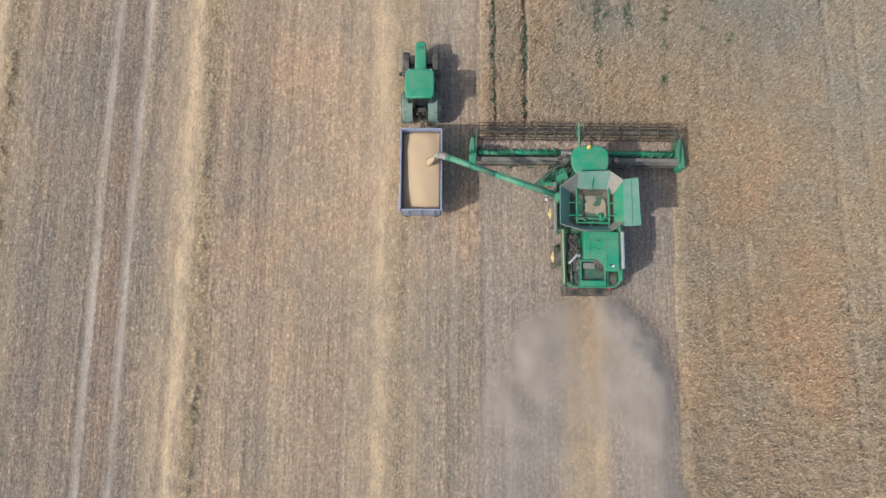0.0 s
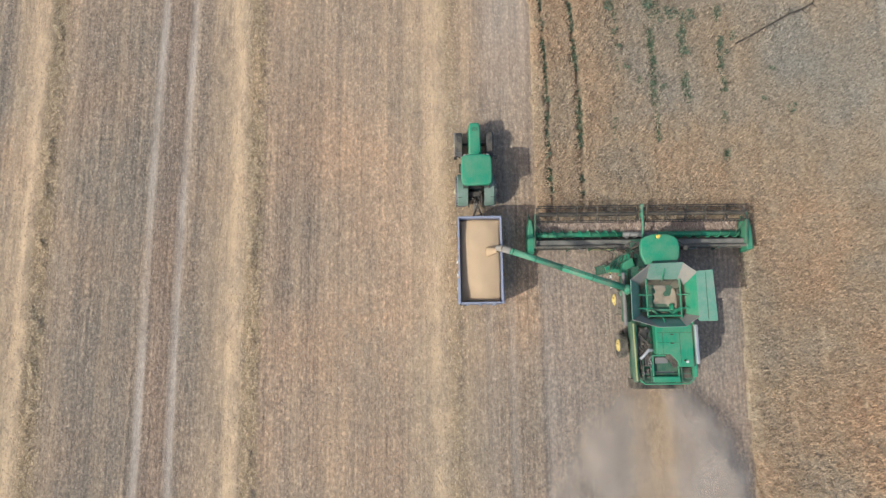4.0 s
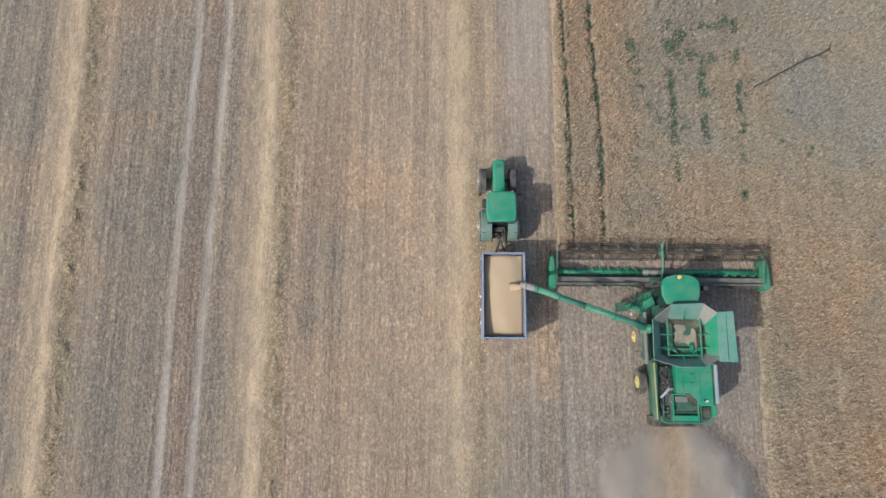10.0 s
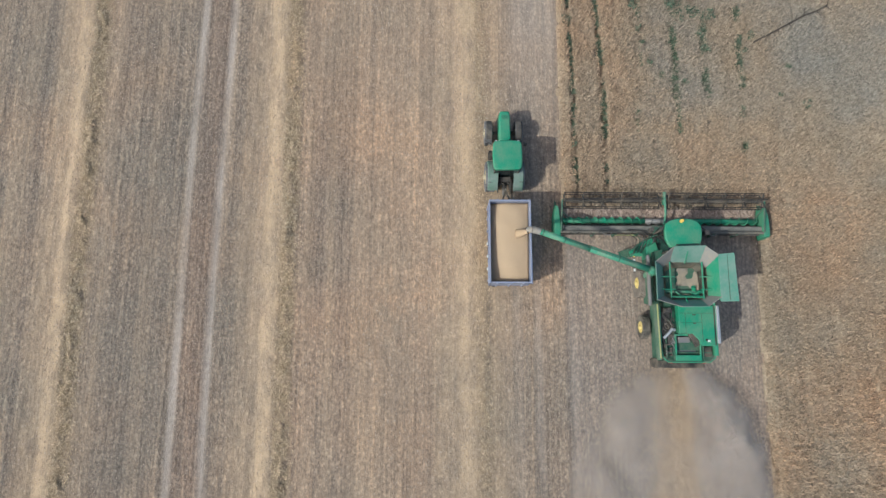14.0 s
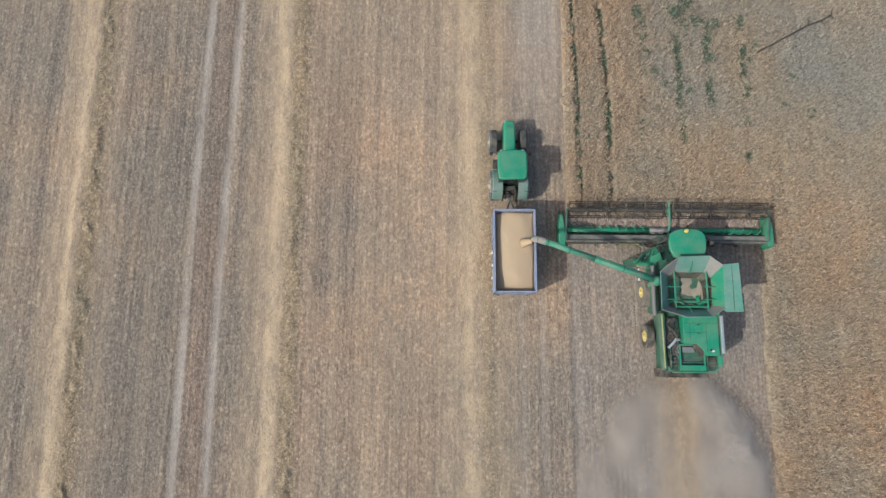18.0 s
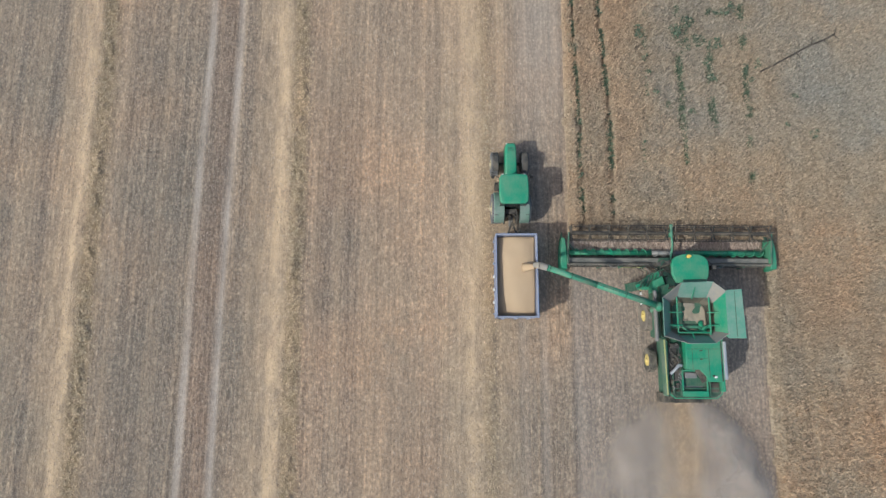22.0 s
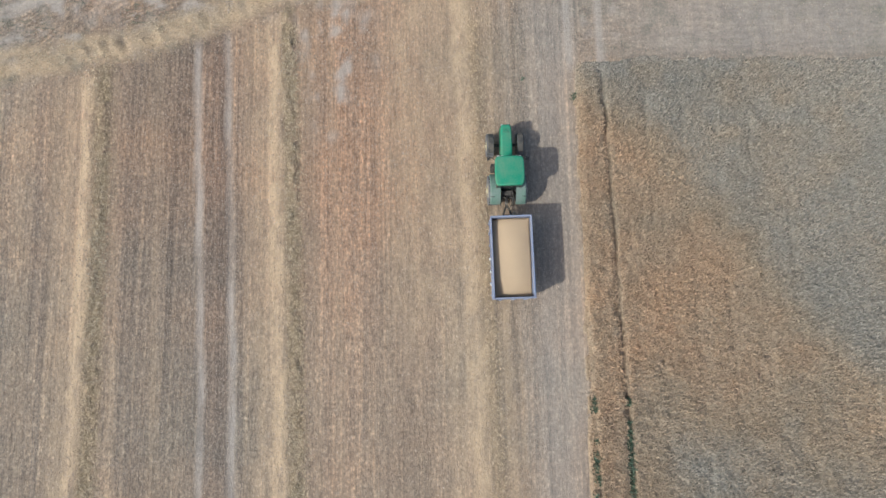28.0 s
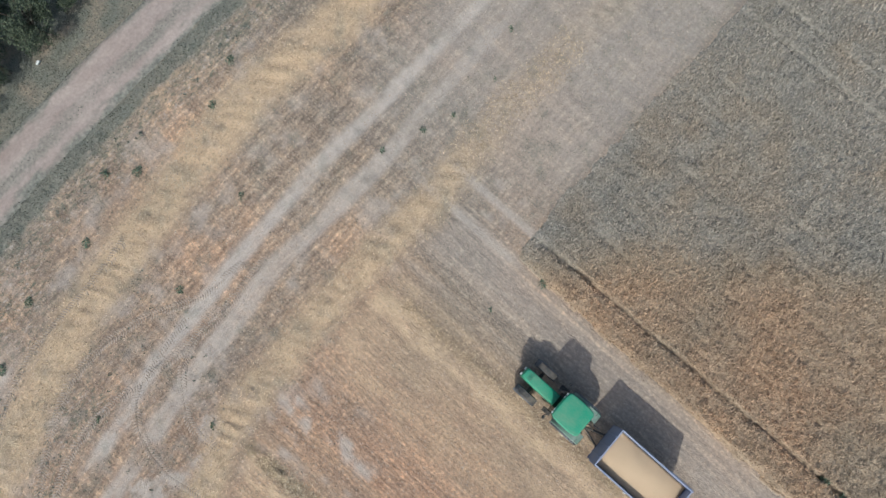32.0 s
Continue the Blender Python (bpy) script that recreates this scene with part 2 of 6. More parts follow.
c = mix(n, l, head_a.outputs["Fac"], c, mix(n, l, 1.0, c, ramp(n, l, wheel_f, [(0.34, (0.84, 0.83, 0.83)), (0.5, (1, 1, 1)), (0.66, (1.15, 1.12, 1.08))]), "MULTIPLY"))
c = mix(n, l, head_a.outputs["Fac"], c, mix(n, l, 1.0, c, ramp(n, l, clump_f, [(0.34, (0.86, 0.87, 0.87)), (0.5, (1, 1, 1)), (0.66, (1.11, 1.10, 1.07))]), "MULTIPLY"))
c = mix(n, l, mask("warm"), c, mix(n, l, 1.0, c, (1.08, 0.965, 0.90), "MULTIPLY"))
speck_f = noise_node(n, l, pos, 2.6, 4, (0.75, 1.5, 1), 0.75)
straw_c = ramp(n, l, fine_f, [(0.3, (0.465, 0.33, 0.20)), (0.7, (0.715, 0.523, 0.335))])
bare_c = ramp(n, l, fine_f, [(0.3, (0.41, 0.343, 0.287)), (0.7, (0.60, 0.512, 0.432))])
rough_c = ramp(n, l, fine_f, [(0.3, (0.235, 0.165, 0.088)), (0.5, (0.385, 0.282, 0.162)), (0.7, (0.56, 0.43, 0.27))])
weed_c = ramp(n, l, fine_f, [(0.3, (0.115, 0.118, 0.09)), (0.7, (0.29, 0.28, 0.225))])
c = mix(n, l, mask("straw"), c, straw_c)
c = mix(n, l, mask("bare"), c, bare_c)
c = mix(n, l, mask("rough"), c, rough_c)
c = mix(n, l, mask("weedy"), c, weed_c)
c = mix(n, l, mult(n, l, mask("speck"), ramp(n, l, speck_f, [(0.53, (0, 0, 0)), (0.60, (0.8, 0.8, 0.8))])), c, (0.145, 0.155, 0.11))
c = mix(n, l, mult(n, l, mask("speck"), ramp(n, l, speck_f, [(0.36, (0.75, 0.75, 0.75)), (0.45, (0, 0, 0))])), c, bare_c)
l.new(c, b.inputs["Base Color"])
bump(n, l, b, mix(n, l, 0.5, rows_f, fine_f), 0.9, 0.10)

# darker than the ears: shade between the stalks put into the colour
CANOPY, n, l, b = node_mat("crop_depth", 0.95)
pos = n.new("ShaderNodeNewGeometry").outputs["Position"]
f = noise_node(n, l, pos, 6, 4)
l.new(mix(n, l, 1.0, ramp(n, l, f, [(0.3, (0.22, 0.168, 0.117)), (0.7, (0.49, 0.384, 0.27))]), sun_tint(n, l), "MULTIPLY"), b.inputs["Base Color"])
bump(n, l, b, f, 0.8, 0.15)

ROAD, n, l, b = node_mat("dirt_road", 0.95)
pos = n.new("ShaderNodeNewGeometry").outputs["Position"]
f = noise_node(n, l, pos, 0.5, 6, (0.5, 1.2, 1))
g = noise_node(n, l, pos, 5, 5)
c = ramp(n, l, f, [(0.3, (0.33, 0.257, 0.22)), (0.7, (0.47, 0.382, 0.33))])
c = mix(n, l, 0.4, c, ramp(n, l, g, [(0.3, (0.6, 0.6, 0.6)), (0.7, (1.25, 1.2, 1.15))]), "MULTIPLY")
grass_a = n.new("ShaderNodeAttribute")
grass_a.attribute_name = "grass"
l.new(mix(n, l, grass_a.outputs["Fac"], c, ramp(n, l, g, [(0.3, (0.135, 0.135, 0.11)), (0.7, (0.30, 0.285, 0.235))])), b.inputs["Base Color"])
bump(n, l, b, g, 0.5, 0.05)

TRACK, n, l, b = node_mat("pressed_soil", 0.95)
pos = n.new("ShaderNodeNewGeometry").outputs["Position"]
l.new(ramp(n, l, noise_node(n, l, pos, 2.5, 5), [(0.3, (0.35, 0.285, 0.225)), (0.7, (0.49, 0.40, 0.32))]), b.inputs["Base Color"])

# ---- mesh helpers ----
def box(bm, x0, x1, y0, y1, z0, z1, bev=0.0):
    m = Matrix.LocRotScale(((x0 + x1) / 2, (y0 + y1) / 2, (z0 + z1) / 2), None, (x1 - x0, y1 - y0, z1 - z0))
    v = bmesh.ops.create_cube(bm, size=1, matrix=m)["verts"]
    if bev:
        e = list({e for w in v for e in w.link_edges})
        bmesh.ops.bevel(bm, geom=e, offset=bev, segments=2, affect="EDGES", profile=0.6)
    return bm


def rod(bm, p, q, r, seg=10, r2=None):
    p, q = Vector(p), Vector(q)
    d = q - p
    m = Matrix.Translation((p + q) / 2) @ d.to_track_quat("Z", "Y").to_matrix().to_4x4()
    bmesh.ops.create_cone(bm, cap_ends=True, segments=seg, radius1=r, radius2=r if r2 is None else r2, depth=d.length, matrix=m)
    return bm


def pipe(bm, pts, r, seg=8):
    for a, c in zip(pts, pts[1:]):
        rod(bm, a, c, r, seg)
    for a in pts[1:-1]:
        bmesh.ops.create_icosphere(bm, subdivisions=1, radius=r * 1.03, matrix=Matrix.Translation(a))
    return bm


def prism(bm, poly, z0, z1, bev=0.0, top=1.0, centre=None):
    """An upright slab over the outline poly; its top may be drawn in towards the centre."""
    cx, cy = centre or (sum(p[0] for p in poly) / len(poly), sum(p[1] for p in poly) / len(poly))
    lo = [bm.verts.new((x, y, z0)) for x, y in poly]
    hi = [bm.verts.new((cx + (x - cx) * top, cy + (y - cy) * top, z1)) for x, y in poly]
    k = len(poly)
    fs = [bm.faces.new(lo[::-1]), bm.faces.new(hi)]
    fs += [bm.faces.new((lo[i], lo[(i + 1) % k], hi[(i + 1) % k], hi[i])) for i in range(k)]
    bmesh.ops.recalc_face_normals(bm, faces=fs)
    if bev:
        e = [e for e in fs[1].edges]
        bmesh.ops.bevel(bm, geom=e, offset=bev, segments=3, affect="EDGES", profile=0.6)
    return bm


def plate(bm, quad, thick):
    """A sheet of that thickness through four corners."""
    v = [Vector(p) for p in quad]
    nrm = (v[1] - v[0]).cross(v[2] - v[0]).normalized() * thick / 2
    a = [bm.verts.new(p + nrm) for p in v]
    c = [bm.verts.new(p - nrm) for p in v]
    k = len(v)
    fs = [bm.faces.new(a), bm.faces.new(c[::-1])]
    fs += [bm.faces.new((a[i], c[i], c[(i + 1) % k], a[(i + 1) % k])) for i in range(k)]
    bmesh.ops.recalc_face_normals(bm, faces=fs)
    return bm


def pieces(name, bm, material, parent, label=""):
    """Links each loose piece of bm as a part of its own."""
    todo, groups = set(bm.verts), []
    while todo:
        heap_, island = [todo.pop()], []
        while heap_:
            v = heap_.pop()
            island.append(v)
            for e in v.link_edges:
                w = e.other_vert(v)
                if w in todo:
                    todo.remove(w)
                    heap_.append(w)
        groups.append(sorted(island, key=lambda v: v.index))
    bm.verts.index_update()
    for island in sorted(groups, key=lambda g: min(v.index for v in g)):
        one, twin = bmesh.new(), {}
        for v in sorted(island, key=lambda v: v.index):
            twin[v] = one.verts.new(v.co)
        for f in sorted({f for v in island for f in v.link_faces}, key=lambda f: min(v.index for v in f.verts)):
            one.faces.new([twin[v] for v in f.verts])
        bmesh.ops.recalc_face_normals(one, faces=one.faces[:])
        part(name, one, material, parent, label)
    bm.free()


def arc_sheet(bm, x0, x1, cy, cz, r, a0, a1, steps, thick):
    """A bent sheet round the axis (cy, cz), with a rolled-down outer edge."""
    rings = []
    for i in range(steps + 1):
        a = math.radians(a0 + (a1 - a0) * i / steps)
        c, s = math.cos(a), math.sin(a)
        xe = x1 + (0.05 if x1 > x0 else -0.05)
        rings.append([bm.verts.new((x, cy + q * c, cz + q * s)) for x, q in ((x0, r), (x1, r), (xe, r - 0.07), (x1, r - thick), (x0, r - thick))])
    for p, q in zip(rings, rings[1:]):
        for j in range(5):
            bm.faces.new((p[j], p[(j + 1) % 5], q[(j + 1) % 5], q[j]))
    bm.faces.new(rings[0][::-1])
    bm.faces.new(rings[-1])
    bmesh.ops.recalc_face_normals(bm, faces=bm.faces[:])
    return bm


def part(name, bm, material, parent=None, label="", smooth=False):
    me = bpy.data.meshes.new(name)
    bm.to_mesh(me)
    bm.free()
    me.materials.append(material)
    if smooth:
        me.polygons.foreach_set("use_smooth", [True] * len(me.polygons))
    ob = new(name, me)
    ob.parent = parent
    if label:
        tagged(ob, label)
    return ob


def thing(name, label, category, group="", at=(0, 0, 0), turn=0):
    ob = new(name)
    ob.empty_display_size = 0.3
    ob.matrix_world = pose(*at, 0, 0, turn)
    return tagged(ob, label, category, group)


def B():
    return bmesh.new()


def stuff(name, verts, faces, material, label, category, kind="stuff"):
    """One mesh from arrays: verts (n, 3), faces (m, k)."""
    me = bpy.data.meshes.new(name)
    k = faces.shape[1]
    me.vertices.add(len(verts))
    me.vertices.foreach_set("co", verts.astype(np.float32).ravel())
    me.loops.add(faces.size)
    me.loops.foreach_set("vertex_index", faces.astype(np.int32).ravel())
    me.polygons.add(len(faces))
    me.polygons.foreach_set("loop_start", np.arange(0, faces.size, k, dtype=np.int32))
    me.polygons.foreach_set("loop_total", np.full(len(faces), k, dtype=np.int32))
    me.update(calc_edges=True)
    me.materials.append(material)
    ob = new(name, me)
    return tagged(ob, label, category, kind=kind)


rng = np.random.default_rng(7)


def tufts(px, py, pz, count, length, width, lean, drift=(0.0, 0.0)):
    """Blades from each point: triangles that rise and lean outwards. Returns verts and faces."""
    k = len(px) * count
    bx, by, bz = (np.repeat(a, count) for a in (px, py, pz))
    ang = rng.uniform(0, 2 * np.pi, k)
    ln = length * rng.uniform(0.6, 1.25, k)
    tilt = lean * rng.uniform(0.4, 1.2, k)
    dx = np.cos(ang) * np.sin(tilt) + drift[0]
    dy = np.sin(ang) * np.sin(tilt) + drift[1]
    dz = np.cos(tilt)
    wx, wy = -np.sin(ang) * width / 2, np.cos(ang) * width / 2
    v = np.empty((k, 3, 3))
    v[:, 0] = np.stack([bx + wx, by + wy, bz], 1)
    v[:, 1] = np.stack([bx - wx, by - wy, bz], 1)
    v[:, 2] = np.stack([bx + dx * ln, by + dy * ln, bz + dz * ln], 1)
    return v.reshape(-1, 3), np.arange(3 * k).reshape(-1, 3)


def litter(px, py, pz, length, width, along=0.0, spread=np.pi):
    """Short straws that lie about: thin quads, a little tilted."""
    k = len(px)
    ang = along + rng.uniform(-spread, spread, k)
    ln = length * rng.uniform(0.5, 1.3, k) / 2
    ux, uy = np.cos(ang) * ln, np.sin(ang) * ln
    wx, wy = -np.sin(ang) * width / 2, np.cos(ang) * width / 2
    t = rng.uniform(-0.18, 0.18, k) * ln
    r = rng.uniform(-0.3, 0.3, k) * width
    v = np.empty((k, 4, 3))
    v[:, 0] = np.stack([px - ux - wx, py - uy - wy, pz - t - r], 1)
    v[:, 1] = np.stack([px + ux - wx, py + uy - wy, pz + t - r], 1)
    v[:, 2] = np.stack([px + ux + wx, py + uy + wy, pz + t + r], 1)
    v[:, 3] = np.stack([px - ux + wx, py - uy + wy, pz - t + r], 1)
    return v.reshape(-1, 3), np.arange(4 * k).reshape(-1, 4)


def lattice(x, y, sx, sy, seed):
    """Smooth random field of about -1..1 with cells of sx by sy metres."""
    g = np.random.default_rng(seed).uniform(-1, 1, (256, 256))
    u, v = np.asarray(x) / sx + 90.37, np.asarray(y) / sy + 80.71
    i, j = np.floor(u).astype(int), np.floor(v).astype(int)
    a, c = u - i, v - j
    a, c = a * a * (3 - 2 * a), c * c * (3 - 2 * c)
    i, j, i2, j2 = i % 256, j % 256, (i + 1) % 256, (j + 1) % 256
    return g[i, j] * (1 - a) * (1 - c) + g[i2, j] * a * (1 - c) + g[i, j2] * (1 - a) * c + g[i2, j2] * a * c


def mottle(x, y, size, seed):
    """Rounded irregular blotches of about that size, -1..1: three turned octaves."""
    a = lattice(0.8 * x + 0.6 * y, 0.8 * y - 0.6 * x, size, size, seed)
    b = lattice(0.28 * x - 0.96 * y, 0.96 * x + 0.28 * y, size * 0.55, size * 0.55, seed + 400)
    c = lattice(0.94 * x + 0.34 * y, 0.94 * y - 0.34 * x, size * 0.27, size * 0.27, seed + 800)
    return 0.6 * a + 0.4 * b + 0.25 * c


# ---- the field ----
def bend(y):
    """How the drill rows drift sideways along the field."""
    y = np.asarray(y, float)
    return np.where(y < 22, -0.0079 * y, -0.174 - 0.030 * (y - 22) - 0.0001 * (y - 22) ** 2)


def band(d, half, soft):
    return np.clip((half + soft - np.abs(d)) / soft, 0, 1)


H1 = ((-60, -45, -37.5, -30, -25.4, -20.4, -12.7, -6.9, 1.5, 9.5, 40), (57, 60.2, 61.5, 63.9, 65.8, 66.2, 66.5, 66.1, 66.8, 66.4, 66))
H2 = ((-60, -40, -36.6, -29.4, -22.8, -16.2, -8.3, -1, 40), (66, 73.4, 74.4, 77.0, 78.3, 79.4, 79.9, 79.3, 78))
T1 = ((-60, -45.4, -39.8, -34, -26, -13, -1, 8, 40), (62, 66.7, 68.3, 69.9, 72.0, 73.1, 73.2, 73, 73))
T2 = ((-60, -45, -37.8, -31, -25, -16.7, -8.7, 6.3, 40), (60, 64.4, 67.1, 68.5, 69.7, 70.6, 70.3, 71.2, 71.4))
ROAD_MID = ((-60, -45, -39, -36, -31.5, -27, -18, -9, 40), (68, 79.6, 84.2, 85.9, 86.9, 87.35, 87.75, 87.85, 88.4))
WINDROWS = ((-38.6, 0.78, 0.16, 1.0), (-25.0, 0.82, 0.14, 1.0), (-12.1, 0.8, 0.07, 0.25))
CUT = 60.0


def field(x, y):
    """Height and the masks for straw, bare soil and weeds."""
    s = x - bend(y)
    inner = np.clip((np.where(x > -5.5, 60.2, np.interp(x, *H1) - 1.0) - y) / 1.2, 0, 1)
    wob = 0.12 * lattice(x * 0, y, 1, 2.2, 3) + 0.05 * lattice(x * 0, y, 1, 0.5, 4)
    rag = 0.72 + 0.3 * lattice(x, y, 0.5, 1.1, 5) + 0.22 * lattice(x, y, 0.2, 0.35, 66)
    h = 0.035 * lattice(x, y, 0.45, 1.2, 1) + 0.05 * lattice(x, y, 2.5, 4, 2)
    straw = np.zeros_like(x)
    rough = np.zeros_like(x)
    for cx, half, tall, clump in WINDROWS:
        d = s - cx - wob - (0.7 * np.clip((y - 30) / 20, 0, 1) if cx < -38 else 0)
        straw = np.maximum(straw, np.maximum(band(d + 0.1, half * 0.85, 0.3), 0.55 * band(d + 0.5, half * 1.4, 0.9)) * rag * inner)
        h = h + tall * 1.3 * np.exp(-(d / half) ** 2 * 1.8) * inner * (0.9 + 0.2 * lattice(x, y, 0.5, 0.8, 6))
        # brown straw clumps; the ridge's shaded right side is partly in their colour
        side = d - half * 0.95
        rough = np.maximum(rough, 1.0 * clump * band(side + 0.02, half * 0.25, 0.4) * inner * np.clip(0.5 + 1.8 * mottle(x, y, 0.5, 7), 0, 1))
        h = h + 0.17 * clump * np.exp(-(side / 0.32) ** 2) * np.clip(1.6 * mottle(x, y, 0.55, 27), 0, 1) * inner
    for cx, half, k in ((-13.3, 1.0, 0.5), (-12.3, 0.7, 0.8), (-10.45, 0.22, 0.6), (-9.6, 0.15, 0.3), (-24.7, 0.12, 0.5), (-24.1, 0.12, 0.35), (-26.6, 0.6, 0.35), (-37.3, 0.2, 0.4), (-36.4, 0.12, 0.3), (-39.9, 0.6, 0.35), (-33.5, 0.15, 0.2), (-18, 0.15, 0.22), (-21.4, 0.12, 0.25), (-22.9, 0.12, 0.25), (-16.1, 0.12, 0.22), (-42.5, 0.4, 0.22), (-44.6, 0.2, 0.2), (-47, 0.5, 0.25)):
        straw = np.maximum(straw, k * band(s - cx - 0.5 * wob, half, 0.3 + half * 0.5) * rag * inner)
    straw = np.maximum(straw, 0.6 * inner * np.clip((y - 36) / 8, 0, 1) * band(s + 14.6, 2.0, 2.4) * rag)
    field.dim = band(s + 30.05 - np.interp(y, (-9, 10, 24, 37, 60), (-0.1, 0.05, 0.4, 0.55, 0.46)), 0.8, 0.3) * inner
    lane = 0.35 * np.clip(lattice(x, y, 3, 18, 8), 0, 1) * band(s + 17, 6, 4)
    straw = np.maximum(straw, lane * inner)
    behind = band(x - 0.5, 1.0, 0.8) * np.clip((-0.5 - y) / 2, 0, 1)
    straw = np.maximum(straw, 1.0 * behind * rag)
    bare = np.zeros_like(x)
    tram = np.interp(y, (-9, 10, 24, 37, 60), (-0.1, 0.05, 0.4, 0.55, 0.46))
    for cx, half, k in ((-31.1, 0.17, 0.74), (-29.0, 0.16, 0.74), (-9.25, 0.2, 0.25), (-7.85, 0.16, 0.28), (-5.7, 0.14, 0.2)):
        d = s - cx - 0.08 * lattice(x * 0, y, 1, 6, 9) - (tram if cx < -20 else 0)
        cover = 0.75 + 0.35 * lattice(x, y, 0.7, 2.5, 10)
        bare = np.maximum(bare, k * band(d, half, 0.16) * cover * inner)
        h = h - 0.05 * np.exp(-(d / 0.2) ** 2) * inner
    bare = np.maximum(bare, 0.35 * band(x + 7.6, 1.2, 1.5) * np.clip((y - 12) / 10, 0, 1) * inner)
    out = 1 - inner
    field.headland = out
    # greyer soil bands; far left at low y, cloud shade put into the colour
    field.grey = np.clip(0.85 * np.clip((-26.5 - s) / 3, 0, 1) * np.clip((10 - y) / 10, 0, 1) + 0.8 * np.clip((-39.3 - s) / 1.5, 0, 1) * np.clip((34 - y) / 10, 0, 1) + band(s + 32.0, 3.5, 2.5) + 1.0 * band(s + 29.8, 0.7, 0.3) + 0.5 * band(s + 9.0, 2.0, 2.0), 0, 1) * inner * (0.75 + 0.4 * lattice(x, y, 3, 9, 28)) + 0.85 * out * np.clip((x + 6) / 8, 0, 1) + 0.3 * out * np.clip((-26 - x) / 5, 0, 1)
    field.fresh = band(x - 0.2, 6.0, 0.5) * np.clip((9.6 - y) / 0.3, 0, 1)
    field.rosy = np.clip(band(s + 19.5, 4.0, 1.5), 0, 1) * inner * (0.75 + 0.35 * lattice(x, y, 2.5, 12, 29))
    d = y - np.interp(x, *H1)
    edge = 1.0 + 0.4 * lattice(x, y, 1.3, 1.3, 11)
    fade = np.clip((2 - x) / 8, 0.35, 1)
    straw = np.maximum(straw, band(d, 0.6 * edge, 1.1) * (0.9 + 0.35 * lattice(x, y, 0.7, 0.5, 25)) * fade)
    h = h + np.exp(-(d / 0.7) ** 2) * (0.15 + 0.13 * np.clip(lattice(x + 0.5 * y, y * 0.4, 0.3, 0.7, 12), -0.5, 1)) * fade
    d = y - np.interp(x, *H2)
    straw = np.maximum(straw, band(d, 0.8 * edge, 1.3) * (0.95 + 0.3 * lattice(x, y, 0.7, 0.5, 26)))
    h = h + 0.20 * np.exp(-(d / 0.9) ** 2) * (0.7 + 0.5 * lattice(x + 0.6 * y, y * 0.5, 0.33, 0.6, 13))
    for line, half, k in ((T1, 0.30, 0.95), (T2, 0.42, 0.75)):
        d = y - np.interp(x, *line) - 0.15 * lattice(x, x * 0, 4, 1, 14)
        bare = np.maximum(bare, k * band(d, half * (1 + 0.3 * lattice(x, y * 0, 1.5, 1, 93)), 0.45) * np.clip(0.65 + 0.3 * np.clip((x + 30) / 4, 0, 1) + (1.3 - 0.8 * np.clip((x + 30) / 4, 0, 1)) * mottle(0.4 * x, y, 0.9, 15), 0, 1))
        h = h - 0.05 * np.exp(-(d / 0.35) ** 2)
    near = np.interp(x, *ROAD_MID) - y
    field.across = np.clip(near, -60, 90)
    head = out * np.clip((near - 3.6) / 1.0, 0, 1)
    blot = np.clip(1.6 * mottle(x, y, 1.3, 16) - 0.15, 0, 1)
    bare = np.maximum(bare, head * blot * 0.5)
    bare = np.maximum(bare, 0.48 * out * band(y - 67.5, 6.5, 3.0) * np.clip((x + 8) / 10, 0, 1))
    pale = np.exp(-(((x + 22.5) / 2.2) ** 2 + ((y - 61.5) / 3.5) ** 2)) + np.exp(-(((x + 23) / 0.8) ** 2 + ((y - 57) / 2.0) ** 2))
    bare = np.maximum(bare, np.clip(pale * (2.6 * mottle(x, y * 0.6, 0.9, 18) - 0.05), 0, 0.75))
    chalk = np.clip(3.0 * mottle(0.7 * x + 0.3 * y, y, 1.3, 90) - 0.45, 0, 0.8)
    bare = np.maximum(bare, chalk * out * band(y - np.interp(x, *T2) + 1.2, 3.0, 1.5) * np.clip((-20 - x) / 8, 0, 1))
    for cx in (-6.3, -4.1):
        bare = np.maximum(bare, 0.7 * band(x - cx + 0.1 * (y - 62) * 0.2, 0.2, 0.25) * np.clip((y - 58) / 2, 0, 1) * np.clip((69 - y) / 2, 0, 1))
    patch = np.exp(-(((x + 35.5) / 3.2) ** 2 + ((y - 78.8) / 1.5) ** 2))
    bare = np.maximum(bare, np.clip(patch * (0.9 + 0.9 * lattice(x, y, 0.7, 0.6, 33)), 0, 0.9))
    weedy = 0.5 * head * np.clip(1.5 * mottle(x, y, 1.0, 19) - 0.3, 0, 1)
    verge = np.clip((5.2 - near - 0.6 * lattice(x, y, 1.5, 1, 21)) / 1.2, 0, 1) * (0.7 + 0.35 * lattice(x, y, 1.2, 0.8, 22))
    tuft = np.clip(0.5 + 1.4 * mottle(x, y, 1.2, 37), 0, 1)
    verge = verge * np.where(near > 3.1, 0.55 * tuft, np.where(near < -1.5, 1.35, 1.1))
    verge = np.maximum(verge, 0.9 * band(near - 2.4 - 0.3 * lattice(x, y, 0.9, 0.9, 39), 0.55, 0.6))
    weedy = np.maximum(weedy, np.clip(verge, 0, 1))
    moss = 0.5 * np.clip(lattice(x, y, 4, 7, 23) - 0.1, 0, 1) * band(s + 18, 1.6, 2.4) * np.clip((8 - y) / 6, 0, 1) * np.clip(lattice(x, y, 0.6, 0.6, 24) + 0.3, 0, 1)
    weedy = np.maximum(weedy, moss)
